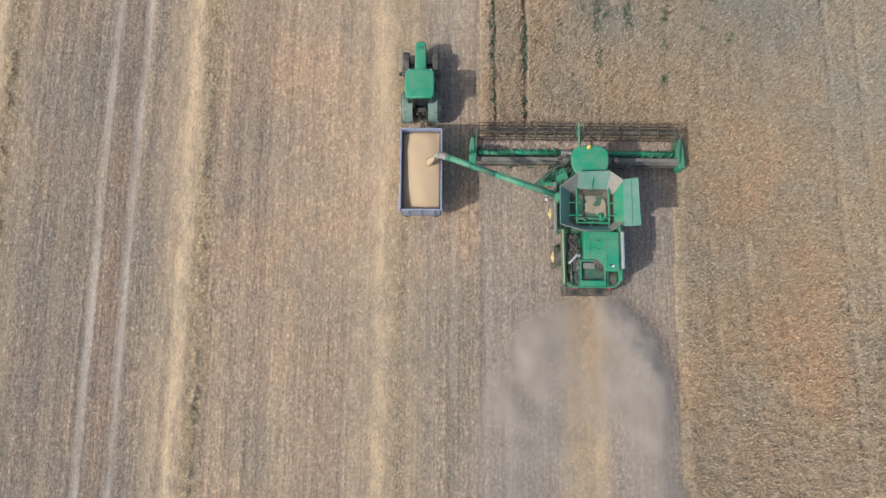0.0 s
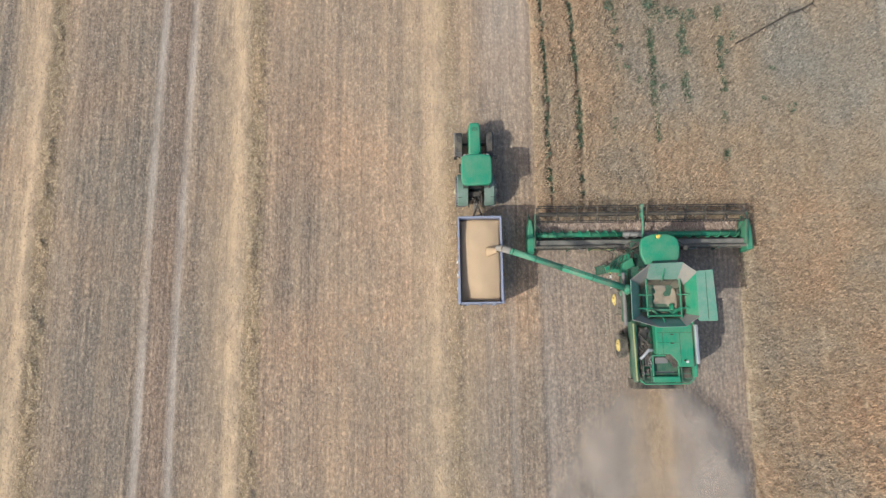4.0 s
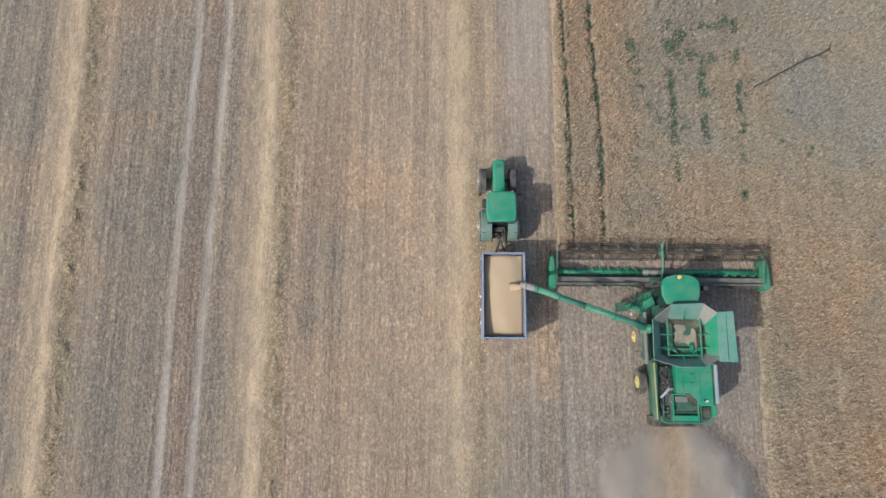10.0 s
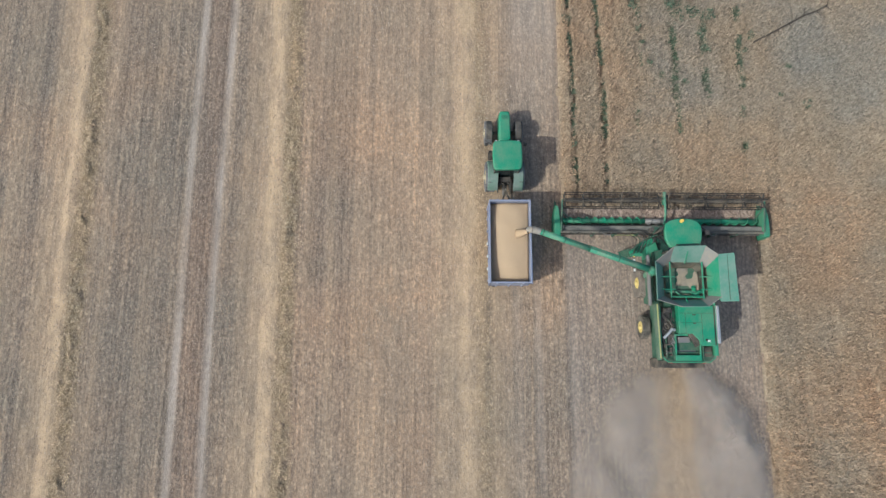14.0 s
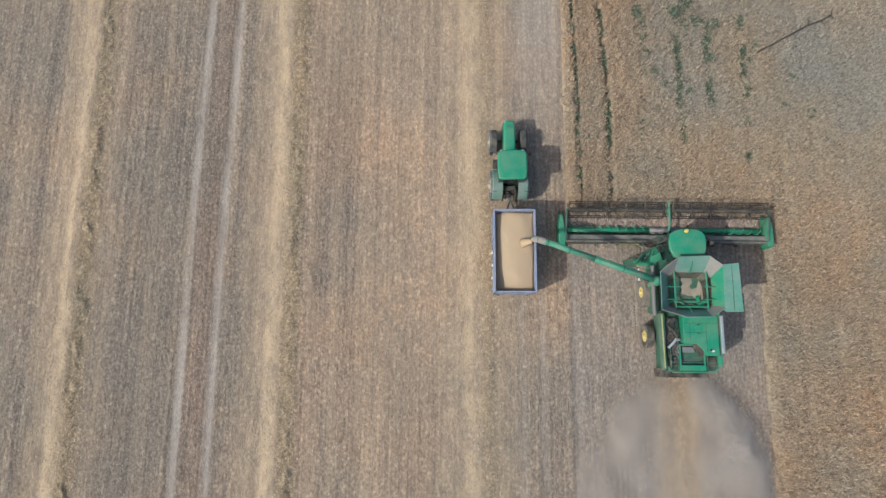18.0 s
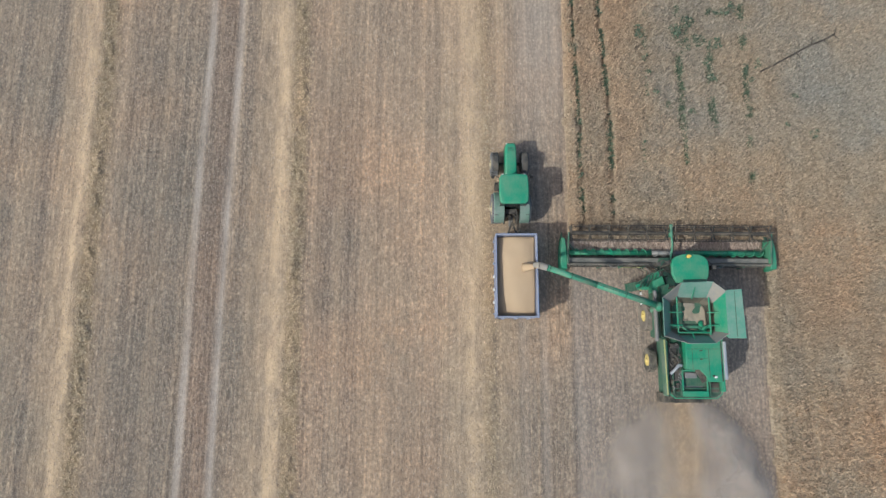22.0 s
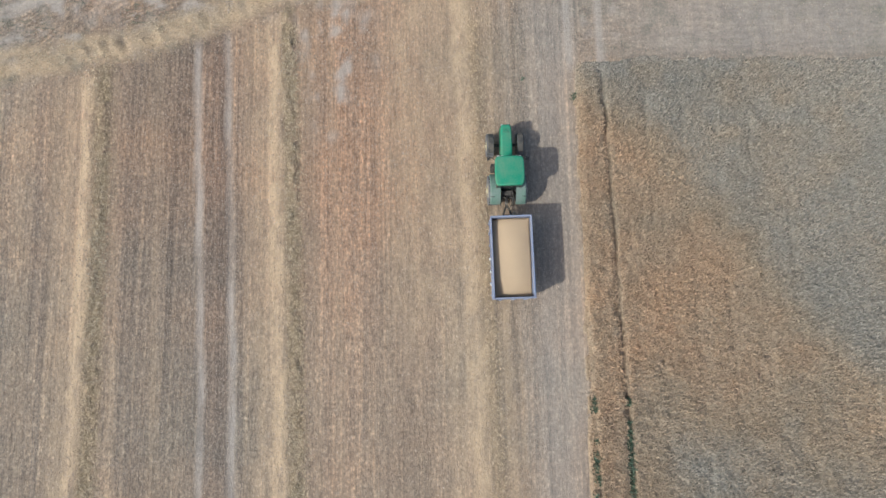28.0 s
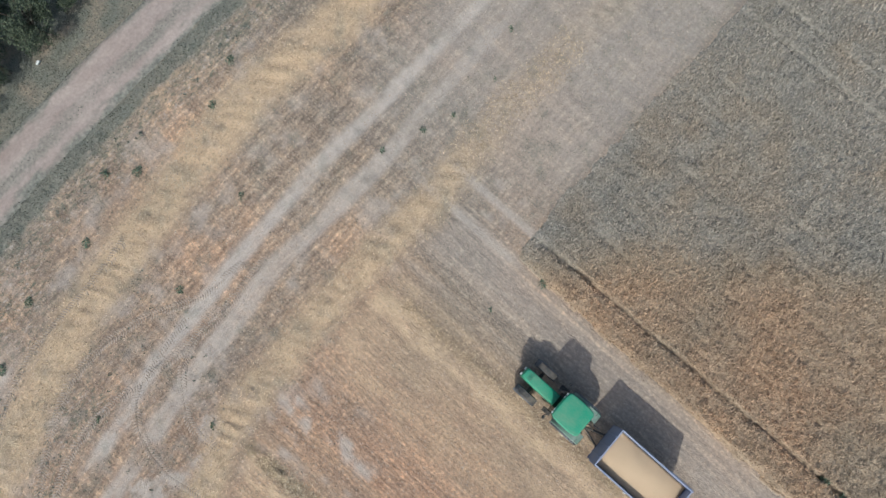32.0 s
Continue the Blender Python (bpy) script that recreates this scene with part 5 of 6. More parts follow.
def tank_grain():
    """What grain is left in the tank: an uneven layer that rises to one corner."""
    bm = B()
    seg, rings = 40, 12
    c = bm.verts.new((0.33, 4.1, 3.02 + 0.16 * noise.noise((0.33 * 1.3, 4.1 * 1.6, 3))))
    prev = None
    for r in range(1, rings + 1):
        u = r / rings
        cur = []
        for i in range(seg):
            a = 2 * math.pi * i / seg
            px, py = math.cos(a), math.sin(a)
            s = 1 / max(abs(px) ** 4 + abs(py) ** 4, 1e-6) ** 0.25
            x, y = 0.33 + px * s * u * 0.95, 4.1 + py * s * u * 0.80
            slope = max(0.0, (x - 0.5) * 0.5 - (y - 4.1) * 0.35)
            z = 3.02 + 0.30 * slope * u + 0.16 * noise.noise((x * 1.3, y * 1.6, 3)) + 0.05 * noise.noise((x * 4, y * 4, 7))
            cur.append(bm.verts.new((x, y, z)))
        for i in range(seg):
            if prev:
                bm.faces.new((prev[i], cur[i], cur[(i + 1) % seg], prev[(i + 1) % seg]))
            else:
                bm.faces.new((c, cur[i], cur[(i + 1) % seg]))
        prev = cur
    low = [bm.verts.new((v.co.x, v.co.y, 2.72)) for v in prev]
    for i in range(seg):
        bm.faces.new((prev[i], low[i], low[(i + 1) % seg], prev[(i + 1) % seg]))
    bm.faces.new(low[::-1])
    tagged(part("grain", bm, DUSTY_GRAIN, None, "", True), "remaining dusty grain in the harvester tank", "grain")


tank_grain()


# ---- tractor; origin under the rear axle, facing +y ----
def tractor():
    t = thing("tractor", "green farm tractor with a green cab roof pulling a trailer", "tractor", "tractors")
    bm = B()
    prism(bm, [(-0.40, 1.60), (0.40, 1.60), (0.39, 3.7), (0.36, 4.1), (0.27, 4.26), (-0.27, 4.26), (-0.36, 4.1), (-0.39, 3.7)], 1.0, 1.92, 0.12, 0.93, (0, 3.0))
    hood = part("hood", bm, GREEN, t, "smooth green engine hood", True)
    bm = B()
    for i in range(4):
        box(bm, -0.20, 0.20, 3.62 + 0.07 * i, 3.65 + 0.07 * i, 1.915, 1.93)
    pieces("hood_vent", bm, GREEN_DARK, hood)
    bm = B()
    box(bm, -0.30, 0.30, 4.14, 4.28, 0.8, 1.5, 0.05)
    part("grille", bm, BLACK, hood)
    for s in (-1, 1):
        bm = B()
        box(bm, s * 0.2 - 0.08, s * 0.2 + 0.08, 4.2, 4.28, 1.45, 1.6, 0.02)
        part("headlight", bm, WHITE, hood)
    bm = B()
    box(bm, -0.33, 0.33, -0.5, 4.15, 0.65, 1.15, 0.05)
    part("chassis", bm, BLACK, t, "dark chassis and engine block")
    bm = B()
    prism(bm, [(-0.78, -0.08), (0.78, -0.08), (0.84, 0.8), (0.72, 1.62), (-0.72, 1.62), (-0.84, 0.8)], 1.2, 2.95, 0, 0.98)
    cab = part("cab", bm, GLASS, t, "dark glass cab")
    bm = B()
    roof = [(-0.72, -0.16), (-0.86, -0.04), (-0.92, 0.3), (-0.93, 0.9), (-0.90, 1.5), (-0.80, 1.68), (-0.4, 1.74), (0.4, 1.74), (0.80, 1.68), (0.90, 1.5), (0.93, 0.9), (0.92, 0.3), (0.86, -0.04), (0.72, -0.16)]
    prism(bm, roof, 2.92, 3.18, 0.11)
    part("cab_roof", bm, GREEN, cab, "flat green cab roof with rounded corners", True)
    bm = B()
    for s in (-1, 1):
        plate(bm, [(s * 0.30, 0.0, 3.185), (s * 0.34, 0.0, 3.185), (s * 0.52, 1.55, 3.185), (s * 0.48, 1.55, 3.185)], 0.016)
    pieces("roof_rib", bm, GREEN, cab)
    bm = B()
    for x in (-0.76, 0.76):
        for y in (-0.05, 1.58):
            rod(bm, (x, y, 1.2), (x, y, 2.95), 0.045, 8)
    pieces("cab_pillar", bm, BLACK, cab)
    bm = B()
    for s in (-1, 1):
        for x in (0.45, 0.68):
            box(bm, s * x - 0.07, s * x + 0.07, 1.70, 1.77, 2.92, 3.04, 0.015)
    pieces("work_lamp", bm, WHITE, cab)
    # mudguards
    for s in (-1, 1):
        bm = B()
        arc_sheet(bm, s * 0.50, s * 1.10, 0.0, 0.98, 1.06, 12, 162, 14, 0.05)
        part("mudguard", bm, GUARD, t, "dust-covered grey-green rear mudguard")
        bm = B()
        box(bm, s * 1.0 - 0.12, s * 1.0 + 0.12, -0.62, -0.52, 1.72, 1.86, 0.02)
        part("tail_lamp", bm, DARK, t)
        bm = B()
        arc_sheet(bm, s * 0.80, s * 1.12, 3.1, 0.78, 0.85, 45, 140, 8, 0.03)
        part("front_mudguard", bm, DARK, t, "dark grey front mudguard")
        wheel(t, "rear_wheel", s * 0.94, 0.0, 0.97, 0.66, 0.50, s, 22, TYRE_GREY, RIM_DUSTY)
        wheel(t, "front_wheel", s * 1.0, 3.1, 0.77, 0.50, 0.38, s, 20, TYRE_GREY, RIM_DUSTY)
        bm = B()
        pipe(bm, [(s * 0.8, 1.62, 2.4), (s * 1.12, 1.84, 2.45), (s * 1.24, 1.80, 2.4)], 0.025)
        box(bm, s * 1.24 - 0.10, s * 1.24 + 0.10, 1.73, 1.81, 2.05, 2.45, 0.03)
        part("mirror", bm, DARK, t)
        bm = B()
        for z in (0.5, 0.8, 1.1):
            box(bm, s * 0.86 - 0.14, s * 0.86 + 0.14, 1.3, 1.75, z, z + 0.04)
        pieces("step", bm, BLACK, t)
    bm = B()
    rod(bm, (-0.9, 0, 0.97), (0.9, 0, 0.97), 0.16)
    rod(bm, (-0.95, 3.1, 0.77), (0.95, 3.1, 0.77), 0.10)
    pieces("axle", bm, BLACK, t)
    bm = B()
    rod(bm, (0.62, 1.86, 1.3), (0.62, 1.86, 2.75), 0.06, 10)
    part("exhaust_pipe", bm, DARK, t)
    # rear linkage
    bm = B()
    for s in (-1, 1):
        pipe(bm, [(s * 0.3, -0.2, 0.9), (s * 0.42, -0.75, 0.7), (s * 0.42, -0.98, 0.7)], 0.05)
        pipe(bm, [(s * 0.3, -0.15, 1.5), (s * 0.40, -0.7, 1.35), (s * 0.42, -0.78, 0.75)], 0.04)
        rod(bm, (s * 0.2, -0.3, 1.2), (s * 0.2, -0.62, 1.55), 0.06, 8)
    pipe(bm, [(0, -0.3, 1.2), (0, -0.85, 1.1)], 0.05)
    box(bm, -0.28, 0.28, -0.45, -0.15, 0.8, 1.5, 0.05)
    part("rear_linkage", bm, DARK, t, "dark steel rear linkage")
    bm = B()
    pipe(bm, [(-0.15, -0.35, 1.5), (-0.08, -0.8, 1.2), (0.1, -1.35, 1.0)], 0.02)
    pipe(bm, [(0.12, -0.35, 1.5), (0.3, -0.9, 1.3), (0.12, -1.35, 1.0)], 0.02)
    part("hose", bm, BLACK, t)
    bm = B()
    box(bm, -0.09, 0.09, -1.15, -0.4, 0.5, 0.62, 0.02)
    part("drawbar_hitch", bm, STEEL, t)
    return t


# ---- grain trailer; origin under the middle of the box ----
def trailer():
    t = thing("grain_trailer", "blue high-sided grain trailer loaded with golden grain", "trailer", "grain trailers")
    L, Wd = 2.585, 1.26
    bm = B()
    plate(bm, [(-Wd, L, 1.0), (Wd, L, 1.0), (Wd, -L, 1.0), (-Wd, -L, 1.0)], 0.1)
    part("floor", bm, BLUE_IN, t)
    for s in (-1, 1):
        bm = B()
        plate(bm, [(s * (Wd - 0.06), L, 1.0), (s * (Wd - 0.06), -L, 1.0), (s * (Wd - 0.02), -L, 2.68), (s * (Wd - 0.02), L, 2.68)], 0.05)
        side = part("side_wall", bm, BLUE, t, "blue steel side wall")
        bm = B()
        box(bm, s * Wd - 0.045, s * Wd + 0.045, -L, L, 2.66, 2.74, 0.02)
        part("top_rail", bm, BLUE, side)
        for y in (-2.3, -1.5, -0.7, 0.1, 0.9, 1.7, 2.35):
            bm = B()
            box(bm, s * (Wd + 0.03) - 0.04, s * (Wd + 0.03) + 0.04, y - 0.05, y + 0.05, 1.0, 2.66, 0.01)
            part("side_rib", bm, BLUE, side)
    bm = B()
    box(bm, -Wd, Wd, L - 0.08, L, 1.0, 2.70, 0.02)
    wall = part("front_wall", bm, BLUE, t, "blue steel front wall")
    bm = B()
    box(bm, -Wd - 0.02, Wd + 0.02, L - 0.07, L + 0.02, 2.70, 2.76, 0.02)
    part("top_rail", bm, BLUE, wall)
    bm = B()
    for x in (-0.75, 0.0, 0.75):
        box(bm, x - 0.05, x + 0.05, L, L + 0.07, 1.05, 2.68, 0.01)
    pieces("wall_rib", bm, BLUE, wall)
    bm = B()
    box(bm, -Wd, Wd, -L, -L + 0.09, 1.0, 2.66, 0.02)
    tail = part("tailgate", bm, BLUE, t, "blue steel tailgate")
    bm = B()
    for x in (-0.8, 0, 0.8):
        box(bm, x - 0.05, x + 0.05, -L - 0.07, -L, 1.05, 2.6, 0.01)
    pieces("tailgate_rib", bm, BLUE, tail)
    for s in (-1, 1):
        bm = B()
        box(bm, s * (Wd + 0.06) - 0.05, s * (Wd + 0.06) + 0.05, -L - 0.02, -L + 1.5, 2.30, 2.50, 0.02)
        part("tailgate_ram", bm, BLUE, tail)
    bm = B()
    for y in (-1.7, -0.9, -0.1):
        box(bm, -Wd - 0.14, -Wd - 0.04, y, y + 0.14, 1.75, 1.95, 0.02)
    pieces("reflector", bm, WHITE, t)
    bm = B()
    for s in (-1, 1):
        box(bm, s * 0.45 - 0.06, s * 0.45 + 0.06, -L + 0.1, L, 0.72, 0.96, 0.02)
        pipe(bm, [(s * 0.45, L - 0.1, 0.84), (0, L + 1.15, 0.62)], 0.06)
    part("chassis", bm, DARK, t)
    bm = B()
    rod(bm, (0, L + 1.0, 0.62), (0, L + 1.5, 0.58), 0.06)
    bmesh.ops.create_icosphere(bm, subdivisions=2, radius=0.1, matrix=Matrix.Translation((0, L + 1.5, 0.58)))
    part("drawbar_eye", bm, STEEL, t)
    bm = B()
    rod(bm, (0.45, L + 0.55, 0.0), (0.45, L + 0.55, 1.0), 0.05)
    part("jack_stand", bm, STEEL, t)
    for y in (-1.1, 0.2):
        for s in (-1, 1):
            wheel(t, "wheel", s * 0.98, y, 0.5, 0.4, 0.28, s, 20)
        bm = B()
        rod(bm, (-0.9, y, 0.5), (0.9, y, 0.5), 0.07)
        pieces("axle", bm, BLACK, t)
    for s in (-1, 1):
        bm = B()
        box(bm, s * 0.9 - 0.1, s * 0.9 + 0.1, -L - 0.05, -L + 0.02, 0.72, 0.86, 0.02)
        part("tail_lamp", bm, DARK, t)
    return t


# TR2, TL2: added copies of the same tractor and trailer, at a later position
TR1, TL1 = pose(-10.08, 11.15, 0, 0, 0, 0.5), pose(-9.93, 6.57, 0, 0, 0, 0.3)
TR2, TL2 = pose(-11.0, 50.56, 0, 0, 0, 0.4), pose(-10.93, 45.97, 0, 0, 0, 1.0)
tr = tractor()
tr.matrix_world = TR1
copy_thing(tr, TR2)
tl = trailer()
tl.matrix_world = TL1
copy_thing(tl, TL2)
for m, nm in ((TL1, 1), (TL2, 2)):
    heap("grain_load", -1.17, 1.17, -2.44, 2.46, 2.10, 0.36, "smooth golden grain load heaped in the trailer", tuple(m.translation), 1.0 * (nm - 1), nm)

# grain falling from the spout onto the load
bm = B()
prev = None
for i in range(15):
    u = i / 14
    c = Vector((-9.0 - 0.42 * u, 6.92 + 0.12 * u, 3.95 - 1.35 * u * (0.5 + 0.5 * u)))
    r = 0.13 + 0.16 * u ** 1.5
    cur = []
    for k in range(12):
        a = k * math.pi / 6
        rr = r * (1 + 0.25 * noise.noise((c.x * 4 + k, c.y, c.z * 4)))
        cur.append(bm.verts.new(c + Vector((rr * math.cos(a) * 0.8, rr * math.sin(a), rr * 0.3 * math.cos(a)))))
    if prev:
        for k in range(12):
            bm.faces.new((prev[k], prev[(k + 1) % 12], cur[(k + 1) % 12], cur[k]))
    prev = cur
bm.faces.new(prev)
tagged(part("grain_stream", bm, GRAIN, None, "", True), "stream of golden grain pouring into the trailer", "grain")


# ---- weeds, fallen branch, hedge, small things ----
def leaf_mesh(name, spots, count, size, height, seed, material):
    """Leaves in clumps round each spot (x, y, z, radius): folded quads in all directions, no two alike."""
    r = np.random.default_rng(seed)
    px, py, pz = [], [], []
    for x, y, z, rad in spots:
        k = max(4, int(count * rad * rad))
        d = r.normal(0, 1, (k, 3))
        d /= np.linalg.norm(d, axis=1)[:, None]
        q = rad * r.uniform(0.45, 1.0, k) ** 0.6
        px.append(x + d[:, 0] * q)
        py.append(y + d[:, 1] * q)
        pz.append(z + np.abs(d[:, 2]) * q * height)
    px, py, pz = map(np.concatenate, (px, py, pz))
    k = len(px)
    a, t = r.uniform(0, 2 * np.pi, k), r.uniform(-0.9, 0.9, k)
    s = size * r.uniform(0.5, 1.4, k)
    u = np.stack([np.cos(a) * np.cos(t), np.sin(a) * np.cos(t), np.sin(t)], 1) * s[:, None]
    w = np.stack([-np.sin(a), np.cos(a), r.uniform(-0.5, 0.5, k)], 1) * s[:, None] * 0.32
    c = np.stack([px, py, pz], 1)
    v = np.stack([c - u, c + w + np.array([0, 0, 0.02]), c + u, c - w], 1).reshape(-1, 3)
    me = bpy.data.meshes.new(name)
    me.from_pydata(v.tolist(), [], np.arange(4 * k).reshape(-1, 4).tolist())
    me.materials.append(material)
    return me


def weed(x, y, rad, tall, seed):
    r = random.Random(seed)
    w = thing("weed", "green weed plant growing up through the crop", "weed", "weeds", (x, y, 0.0))
    bm = B()
    for i in range(5):
        a = r.uniform(0, 6.28)
        rod(bm, (0, 0, 0.0), (rad * 0.6 * math.cos(a), rad * 0.6 * math.sin(a), tall * r.uniform(0.7, 1)), 0.015, 5)
    part("stem", bm, WEED, w)
    spots = [(r.uniform(-1, 1) * rad * 0.6, r.uniform(-1, 1) * rad * 0.6, tall * r.uniform(0.55, 0.85), rad * r.uniform(0.3, 0.55)) for i in range(6)]
    ob = new("foliage", leaf_mesh("foliage", spots, 160, 0.11, 0.6, seed, WEED))
    ob.parent = w


WEEDS = [(-0.73, 23.9, .45), (1.9, 23.85, .7), (2.5, 24.6, .6), (2.2, 23.0, .45), (3.2, 23.3, .5), (4.2, 23.0, .45), (3.98, 20.6, .4), (3.7, 21.7, .35), (5.35, 25.6, .5), (4.7, 25.3, .35),
         (10.6, 16.5, .4), (1.74, 18.3, .4), (2.4, 18.1, .35), (0.9, 18.5, .3), (-5.35, 13.5, .3), (6.2, 21.2, .4), (7.2, 21.6, .45), (6.7, 20.4, .3), (-0.6, 22.0, .3), (0.1, 19.5, .25), (1.7, 21.4, .35),
         (-5.95, 31.0, .35), (6.4, 18.3, .3), (-0.3, 21.0, .25), (9.6, 19.3, .2), (8.9, 17.2, .2)]
for i, (x, y, r) in enumerate(WEEDS):
    weed(x, y, r * (1.35 if i < 9 else 1.0), 0.85, 100 + i)
HEAD_WEEDS = [(-6.1, 57.3, .3), (-3.8, 69.8, .22), (-6.6, 70.8, .22), (-1.7, 69.0, .2), (5.4, 70.2, .2), (12.1, 70.8, .22), (2.0, 68.6, .16), (-9.6, 58.6, .15), (-31, 72, .2), (-26.5, 66.5, .2), (-22, 74, .25), (-15, 75.5, .2), (-29, 80.5, .3), (-18.5, 81.6, .35), (-12, 81.2, .3), (-24, 80.6, .3), (-9, 82.6, .3), (-20, 83, .3), (-33, 78.6, .35), (-35.5, 78.3, .4)]
for i, (x, y, r) in enumerate(HEAD_WEEDS):
    w = thing("weed", "small grey-green weed tuft on the stubble headland", "weed", "headland weeds", (x, y, 0.0))
    ob = new("foliage", leaf_mesh("foliage", [(0, 0, 0.02, r), (r * 0.7, 0.1, 0.02, r * 0.6), (-0.1, -r * 0.6, 0.02, r * 0.6)], 420, 0.08, 0.5, 300 + i, WEED))
    ob.parent = w
    bm = B()
    for k in range(4):
        rod(bm, (0, 0, 0), (r * 0.5 * math.cos(k * 1.7), r * 0.5 * math.sin(k * 1.7), 0.2), 0.012, 5)
    part("stem", bm, WEED, w)

# green growth along the wheel lanes in the crop
k = 3000
wy = rng.uniform(11.0, 37, k)
lane = rng.integers(0, 2, k)
lane_x = np.where(lane < 1, np.interp(wy, (5, 18, 25, 35), (-3.15, -3.15, -3.6, -3.55)), np.interp(wy, (5, 18, 25, 33), (-5.2, -5.25, -5.5, -5.65)))
wx = lane_x + rng.normal(0, 0.14, k)
thick = lattice(lane * 7.0, wy, 1, 0.8, 61) + 0.5 * lattice(lane * 7.0, wy, 1, 0.25, 65) > 0.12 - 0.4 * (wy > 15.5)
v, f = tufts(wx[thick], wy[thick], rng.uniform(0.1, 0.42, thick.sum()), 4, 0.24, 0.06, 1.0)
stuff("lane_weeds", v, f, WEED, "low green weeds in the wheel lanes of the crop", "weeds")
k = 4200
wy = rng.uniform(13, 31, k)
wx = np.choose(rng.integers(0, 4, k), [np.full(k, -0.7), np.full(k, 1.8), np.full(k, 3.9), np.full(k, 6.3)]) + rng.normal(0, 0.12, k)
thick = lattice(wx, wy, 0.8, 1.2, 62) > 0.12 + 0.045 * np.abs(wy - 21.5)
v, f = tufts(wx[thick], wy[thick], np.full(thick.sum(), 0.42), 5, 0.25, 0.07, 1.0)
stuff("row_weeds", v, f, WEED, "scattered green weeds between the crop rows", "weeds")

# fallen dead branch lying on the crop
br = thing("dead_branch", "long bare dead branch lying on the standing crop", "branch", "", (7.3, 21.0, 0.0))
bm = B()
pipe(bm, [(0, 0, 0.66), (1.2, 0.62, 0.72), (2.5, 1.35, 0.76), (3.6, 1.95, 0.78), (4.5, 2.3, 0.8), (5.3, 2.75, 0.8)], 0.06, 7)
part("limb", bm, BARK, br)
for a, c in (((5.3, 2.75, 0.8), (5.42, 3.2, 0.85)), ((5.2, 2.7, 0.8), (5.6, 2.35, 0.8)), ((3.6, 1.95, 0.78), (3.75, 2.5, 0.8)), ((4.5, 2.3, 0.8), (4.8, 1.95, 0.8)), ((2.5, 1.35, 0.76), (2.75, 1.05, 0.76)), ((3.0, 1.6, 0.78), (3.1, 2.0, 0.8))):
    bm = B()
    rod(bm, a, c, 0.035, 6, 0.012)
    part("twig", bm, BARK, br)


def shrub(x, y, spread, tall, seed):
    r = random.Random(seed)
    t = thing("tree", "dense dark green roadside tree with an uneven crown", "tree", "roadside trees", (x, y, 0.0))
    bm = B()
    tips = []
    rod(bm, (0, 0, 0), (0.1, 0, tall * 0.45), 0.16, 9, 0.10)
    for i in range(9):
        a = r.uniform(0, 6.28)
        e = (spread * r.uniform(0.35, 0.85) * math.cos(a), spread * r.uniform(0.35, 0.85) * math.sin(a), tall * r.uniform(0.5, 0.95))
        rod(bm, (0.08, 0, tall * r.uniform(0.25, 0.45)), e, 0.06, 6, 0.02)
        tips.append(e)
    part("trunk", bm, BARK, t)
    spots = [(e[0] + r.uniform(-.4, .4), e[1] + r.uniform(-.4, .4), e[2] * 0.8, spread * r.uniform(0.22, 0.42)) for e in tips for k in range(3)]
    spots += [(r.uniform(-1, 1) * spread * 0.7, r.uniform(-1, 1) * spread * 0.7, r.uniform(0.1, 0.5) * tall, spread * 0.3) for k in range(8)]
    ob = new("crown", leaf_mesh("crown", spots, 620, 0.085, 0.9, seed, LEAF))
    ob.parent = t


for i, (x, y, s, h) in enumerate(((-13.2, 95.2, 1.8, 3.6), (-16.2, 94.6, 2.0, 4.2), (-19.6, 94.3, 2.2, 4.6), (-23.0, 93.8, 2.0, 3.9), (-26.3, 93.6, 2.2, 4.4), (-17.8, 97.6, 2.4, 5.0), (-22.0, 97.2, 2.4, 5.2), (-29.5, 93.2, 2.1, 4.2), (-10.2, 96.3, 1.7, 3.4))):
    shrub(x, y - 1.6, s * 1.02, h, 500 + i)
bm = B()
prism(bm, [(-0.22, -0.1), (0.2, -0.14), (0.25, 0.06), (0.02, 0.14), (-0.2, 0.1)], 0, 0.12, 0.04)
ob = part("litter_bag", bm, WHITE, None)
ob.matrix_world = pose(-17.8, 91.8, 0.1, 0, 0, 25) @ Matrix.Scale(0.75, 4)
tagged(ob, "small crumpled white plastic litter on the verge", "litter")


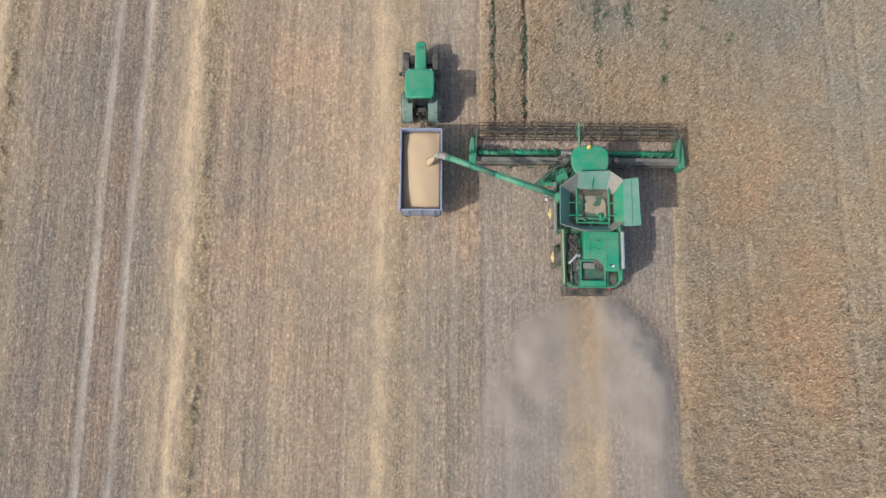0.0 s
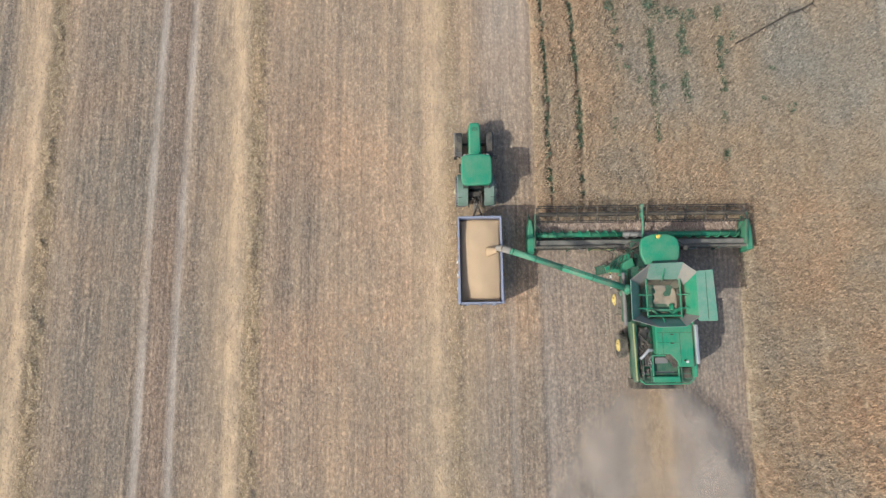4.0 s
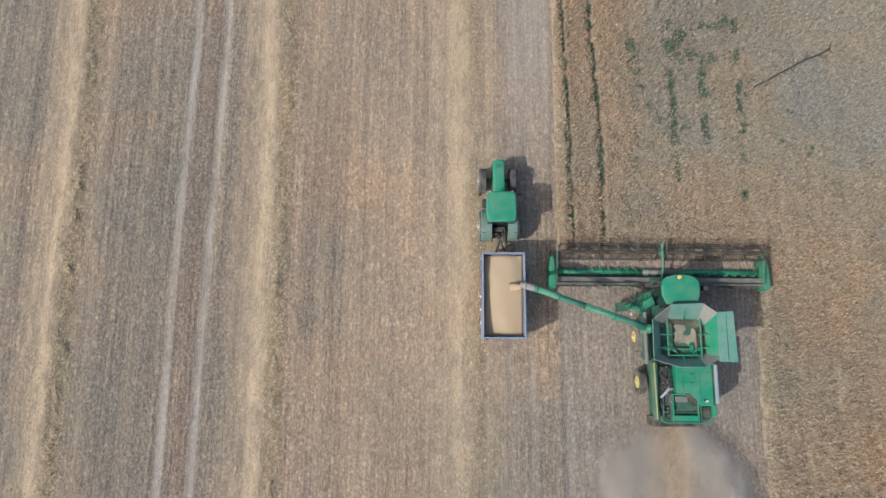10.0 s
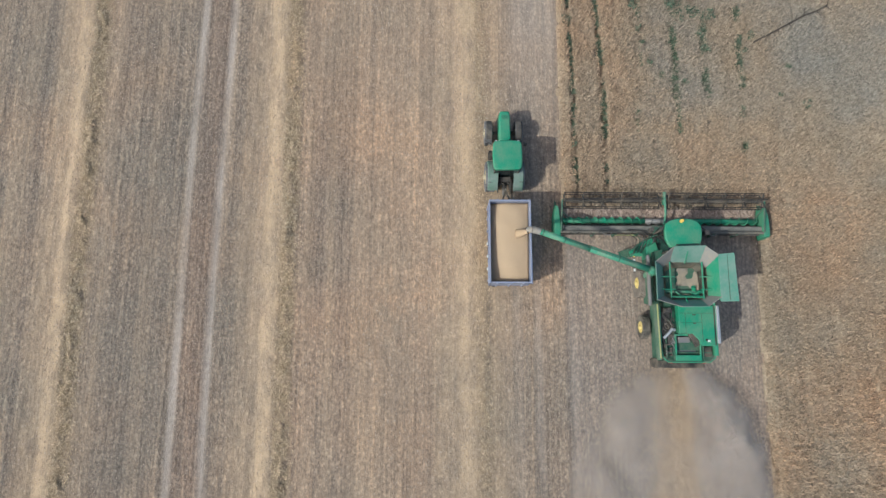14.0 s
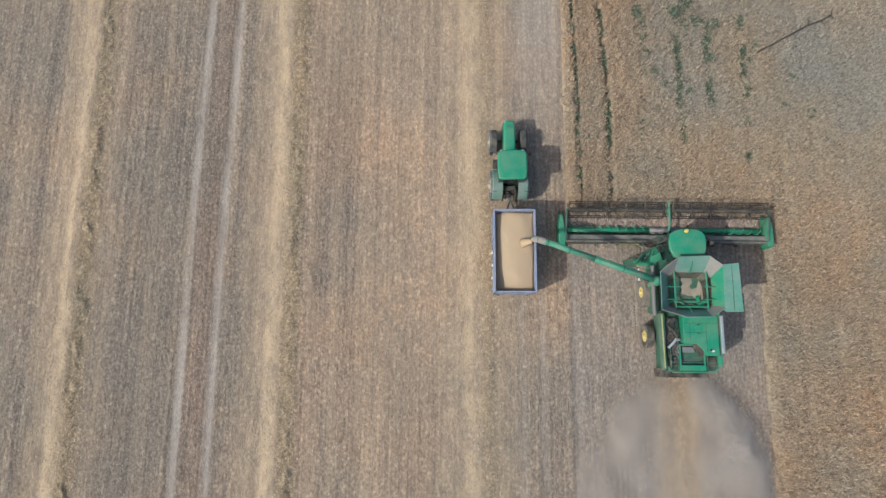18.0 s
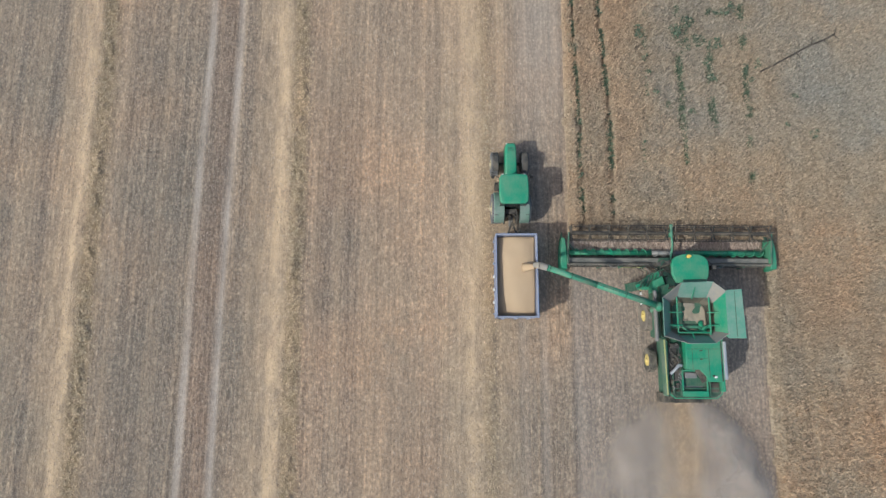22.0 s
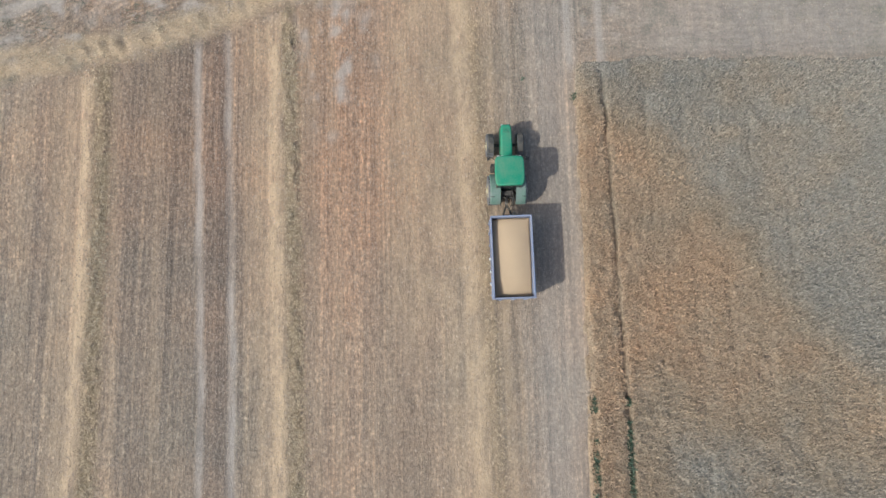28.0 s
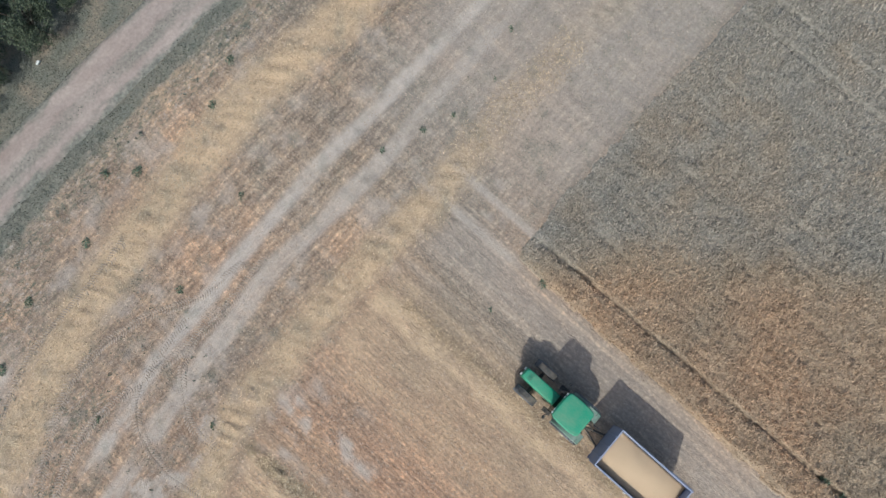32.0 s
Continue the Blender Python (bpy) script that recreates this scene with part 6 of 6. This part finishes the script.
# ---- tyre prints on the headland ----
def tyre_print(pts, width=0.55):
    """Two rows of slanted lug marks along a path."""
    p = np.array(pts, float)
    seg = np.r_[0, np.cumsum(np.hypot(*np.diff(p, axis=0).T))]
    s = np.arange(0, seg[-1], 0.18)
    x, y = np.interp(s, seg, p[:, 0]), np.interp(s, seg, p[:, 1])
    for it in range(6):
        x[1:-1], y[1:-1] = (x[:-2] + 2 * x[1:-1] + x[2:]) / 4, (y[:-2] + 2 * y[1:-1] + y[2:]) / 4
    tx, ty = np.gradient(x), np.gradient(y)
    k = np.hypot(tx, ty)
    tx, ty = tx / k, ty / k
    vs = []
    for side in (-1, 1):
        nx, ny = -ty * side, tx * side
        for a0, a1 in ((0.02, 0.5),):
            ax, ay = x + nx * a0 * width, y + ny * a0 * width
            ex, ey = x + nx * a1 * width - tx * 0.16, y + ny * a1 * width - ty * 0.16
            q = []
            for (bx, by), o in (((ax, ay), 0), ((ex, ey), 0), ((ex, ey), 1), ((ax, ay), 1)):
                q.append((bx + tx * 0.06 * o, by + ty * 0.06 * o))
            z = field(x, y)[0] + 0.006
            lo = np.stack([np.stack([c[0], c[1], z - 0.06], 1) for c in q], 1)
            hi = np.stack([np.stack([c[0], c[1], z], 1) for c in q], 1)
            vs.append(np.concatenate([lo, hi], 1))
    v = np.concatenate(vs)
    m = len(v)
    base = np.arange(m)[:, None, None] * 8
    fc = np.array([(4, 5, 6, 7), (0, 1, 5, 4), (1, 2, 6, 5), (2, 3, 7, 6), (3, 0, 4, 7)])[None]
    stuff("tyre_print", v.reshape(-1, 3), (base + fc).reshape(-1, 4), TRACK, "pressed tyre tread print in dry soil", "tyre track")


tyre_print([(-1.75, 3.6), (-1.78, 2.9), (-1.75, 2.1)], 0.5)
tyre_print([(-38.5, 73.2), (-35.5, 76.0), (-34.35, 76.8), (-30.9, 78.0), (-28.1, 78.2), (-25.8, 78.3), (-22, 78.9)], 0.62)
tyre_print([(-38.5, 69.4), (-36.15, 71.75), (-33.8, 73.4), (-30.7, 75.0), (-27.7, 75.15), (-24.6, 74.4), (-21.9, 72.9), (-18, 72.2)], 0.62)
tyre_print([(-38.4, 69.0), (-35.8, 70.7), (-33.5, 71.75), (-31.3, 72.1), (-28.9, 71.9), (-25.6, 71.3), (-21.9, 70.95), (-17, 71.4)], 0.62)
tyre_print([(-29.8, 63.9), (-30.4, 66.45), (-30.2, 68.35), (-29.7, 69.8), (-28.9, 70.8), (-27.2, 71.9), (-23, 72.6)], 0.6)
tyre_print([(-27.3, 65.2), (-27.6, 66.6), (-27.2, 68.1), (-26.1, 69.7), (-25.1, 70.6), (-22.2, 71.5), (-20.5, 71.05)], 0.6)

# thick weeds on the pale bare patch beside the road, and along the field side of the verge
r = np.random.default_rng(77)
spots = []
for i in range(150):
    x = r.uniform(-40.5, -30.5)
    y = np.interp(x, *ROAD_MID) - r.uniform(3.4, 7.5) - 0.3 * max(0, x + 33)
    if lattice(x, y, 1.1, 0.9, 63) > -0.25:
        spots.append((x, y, 0.05, r.uniform(0.12, 0.34)))
for i in range(130):
    x = r.uniform(-30, 16)
    y = np.interp(x, *ROAD_MID) - r.uniform(2.9, 4.8)
    spots.append((x, y, 0.05, r.uniform(0.06, 0.2)))
for i in range(170):
    x, y = r.uniform(-40, -22), r.uniform(66, 78)
    if lattice(x, y, 1.6, 1.2, 64) > 0.1:
        spots.append((x, y, 0.02, r.uniform(0.05, 0.15)))
ob = new("verge_weeds", leaf_mesh("verge_weeds", spots, 300, 0.085, 0.7, 78, VERGE_WEED))
tagged(ob, "grey-green weeds in clumps along the verge", "weeds", kind="stuff")


# ---- dust blown out behind the harvester ----
DUST, n, l, b = node_mat("field_dust", 1.0)
b.inputs["Base Color"].default_value = (0.55, 0.462, 0.388, 1)
if "Specular IOR Level" in b.inputs:
    b.inputs["Specular IOR Level"].default_value = 0.0
den = n.new("ShaderNodeAttribute")
den.attribute_name = "thickness"
pos = n.new("ShaderNodeNewGeometry").outputs["Position"]
puff = noise_node(n, l, pos, 0.5, 6, (1, 0.8, 1.6), 0.68)
al = mult(n, l, den.outputs["Fac"], ramp(n, l, puff, [(0.32, (0.25, 0.25, 0.25)), (0.6, (1, 1, 1))]))
l.new(al, b.inputs["Alpha"])
vs, fs, th, start = [], [], [], 0
for level in range(4):
    ux, uy = np.meshgrid(np.arange(-10, 11.01, 0.3), np.arange(-26, 0.01, 0.3), indexing="xy")
    back = np.clip(-0.7 - uy, 0, 26)
    curl = 0.55 * lattice(ux, uy, 1.3, 1.3, 84 + level) + 0.25 * lattice(ux, uy, 0.6, 0.6, 94 + level)
    lee = np.interp(back, (0, 2, 4, 5.5, 9, 26), (2.7, 4.4, 5.6, 6.2, 6.5, 7.5)) - 0.12 * level + curl
    windward = np.interp(back, (0, 2.3, 5, 10, 26), (-2.2, -4.8, -6.2, -8.0, -9.0)) + 0.2 * level - curl
    sides = np.clip((lee - ux) / 1.6, 0, 1) * np.clip((ux - windward) / 2.6, 0, 1)
    hollow = 1 - (0.86 + 0.14 * lattice(ux, uy, 1.5, 3, 75)) * np.exp(-((ux - 0.5) / (1.0 + 0.15 * back)) ** 2)
    along = np.clip(back * 1.1 + 0.5 * curl, 0, 1) * np.interp(back, (0, 5, 8, 12, 20), (1.0, 0.92, 0.62, 0.34, 0.0)) * np.clip(0.9 + 0.5 * lattice(ux, uy, 1.6, 2.6, 87) * np.clip(back / 6, 0, 1), 0, 1.2)
    tall = 0.3 + 0.26 * level + (0.25 + 0.2 * level) * sides * np.clip(0.4 + back / 8, 0, 1) + 0.2 * curl
    dense = (0.58, 0.53, 0.48, 0.42)[level] * (0.8 + 0.32 * np.clip((ux - 1.2) / 2, -0.6, 1)) * sides * along * hollow
    vs.append(np.stack([ux + 0.35 * lattice(ux, uy, 1, 1, 80 + level), uy, tall], -1).reshape(-1, 3))
    th.append(dense.ravel())
    i = np.arange(ux.size).reshape(ux.shape) + start
    fs.append(np.stack([i[:-1, :-1], i[:-1, 1:], i[1:, 1:], i[1:, :-1]], -1).reshape(-1, 4))
    start += ux.size
dust = stuff("dust_cloud", np.concatenate(vs), np.concatenate(fs), DUST, "drifting pale dust cloud behind the harvester", "dust")
at = dust.data.attributes.new("thickness", "FLOAT", "POINT")
at.data.foreach_set("value", np.concatenate(th).astype(np.float32))
dust.data.polygons.foreach_set("use_smooth", [True] * len(dust.data.polygons))
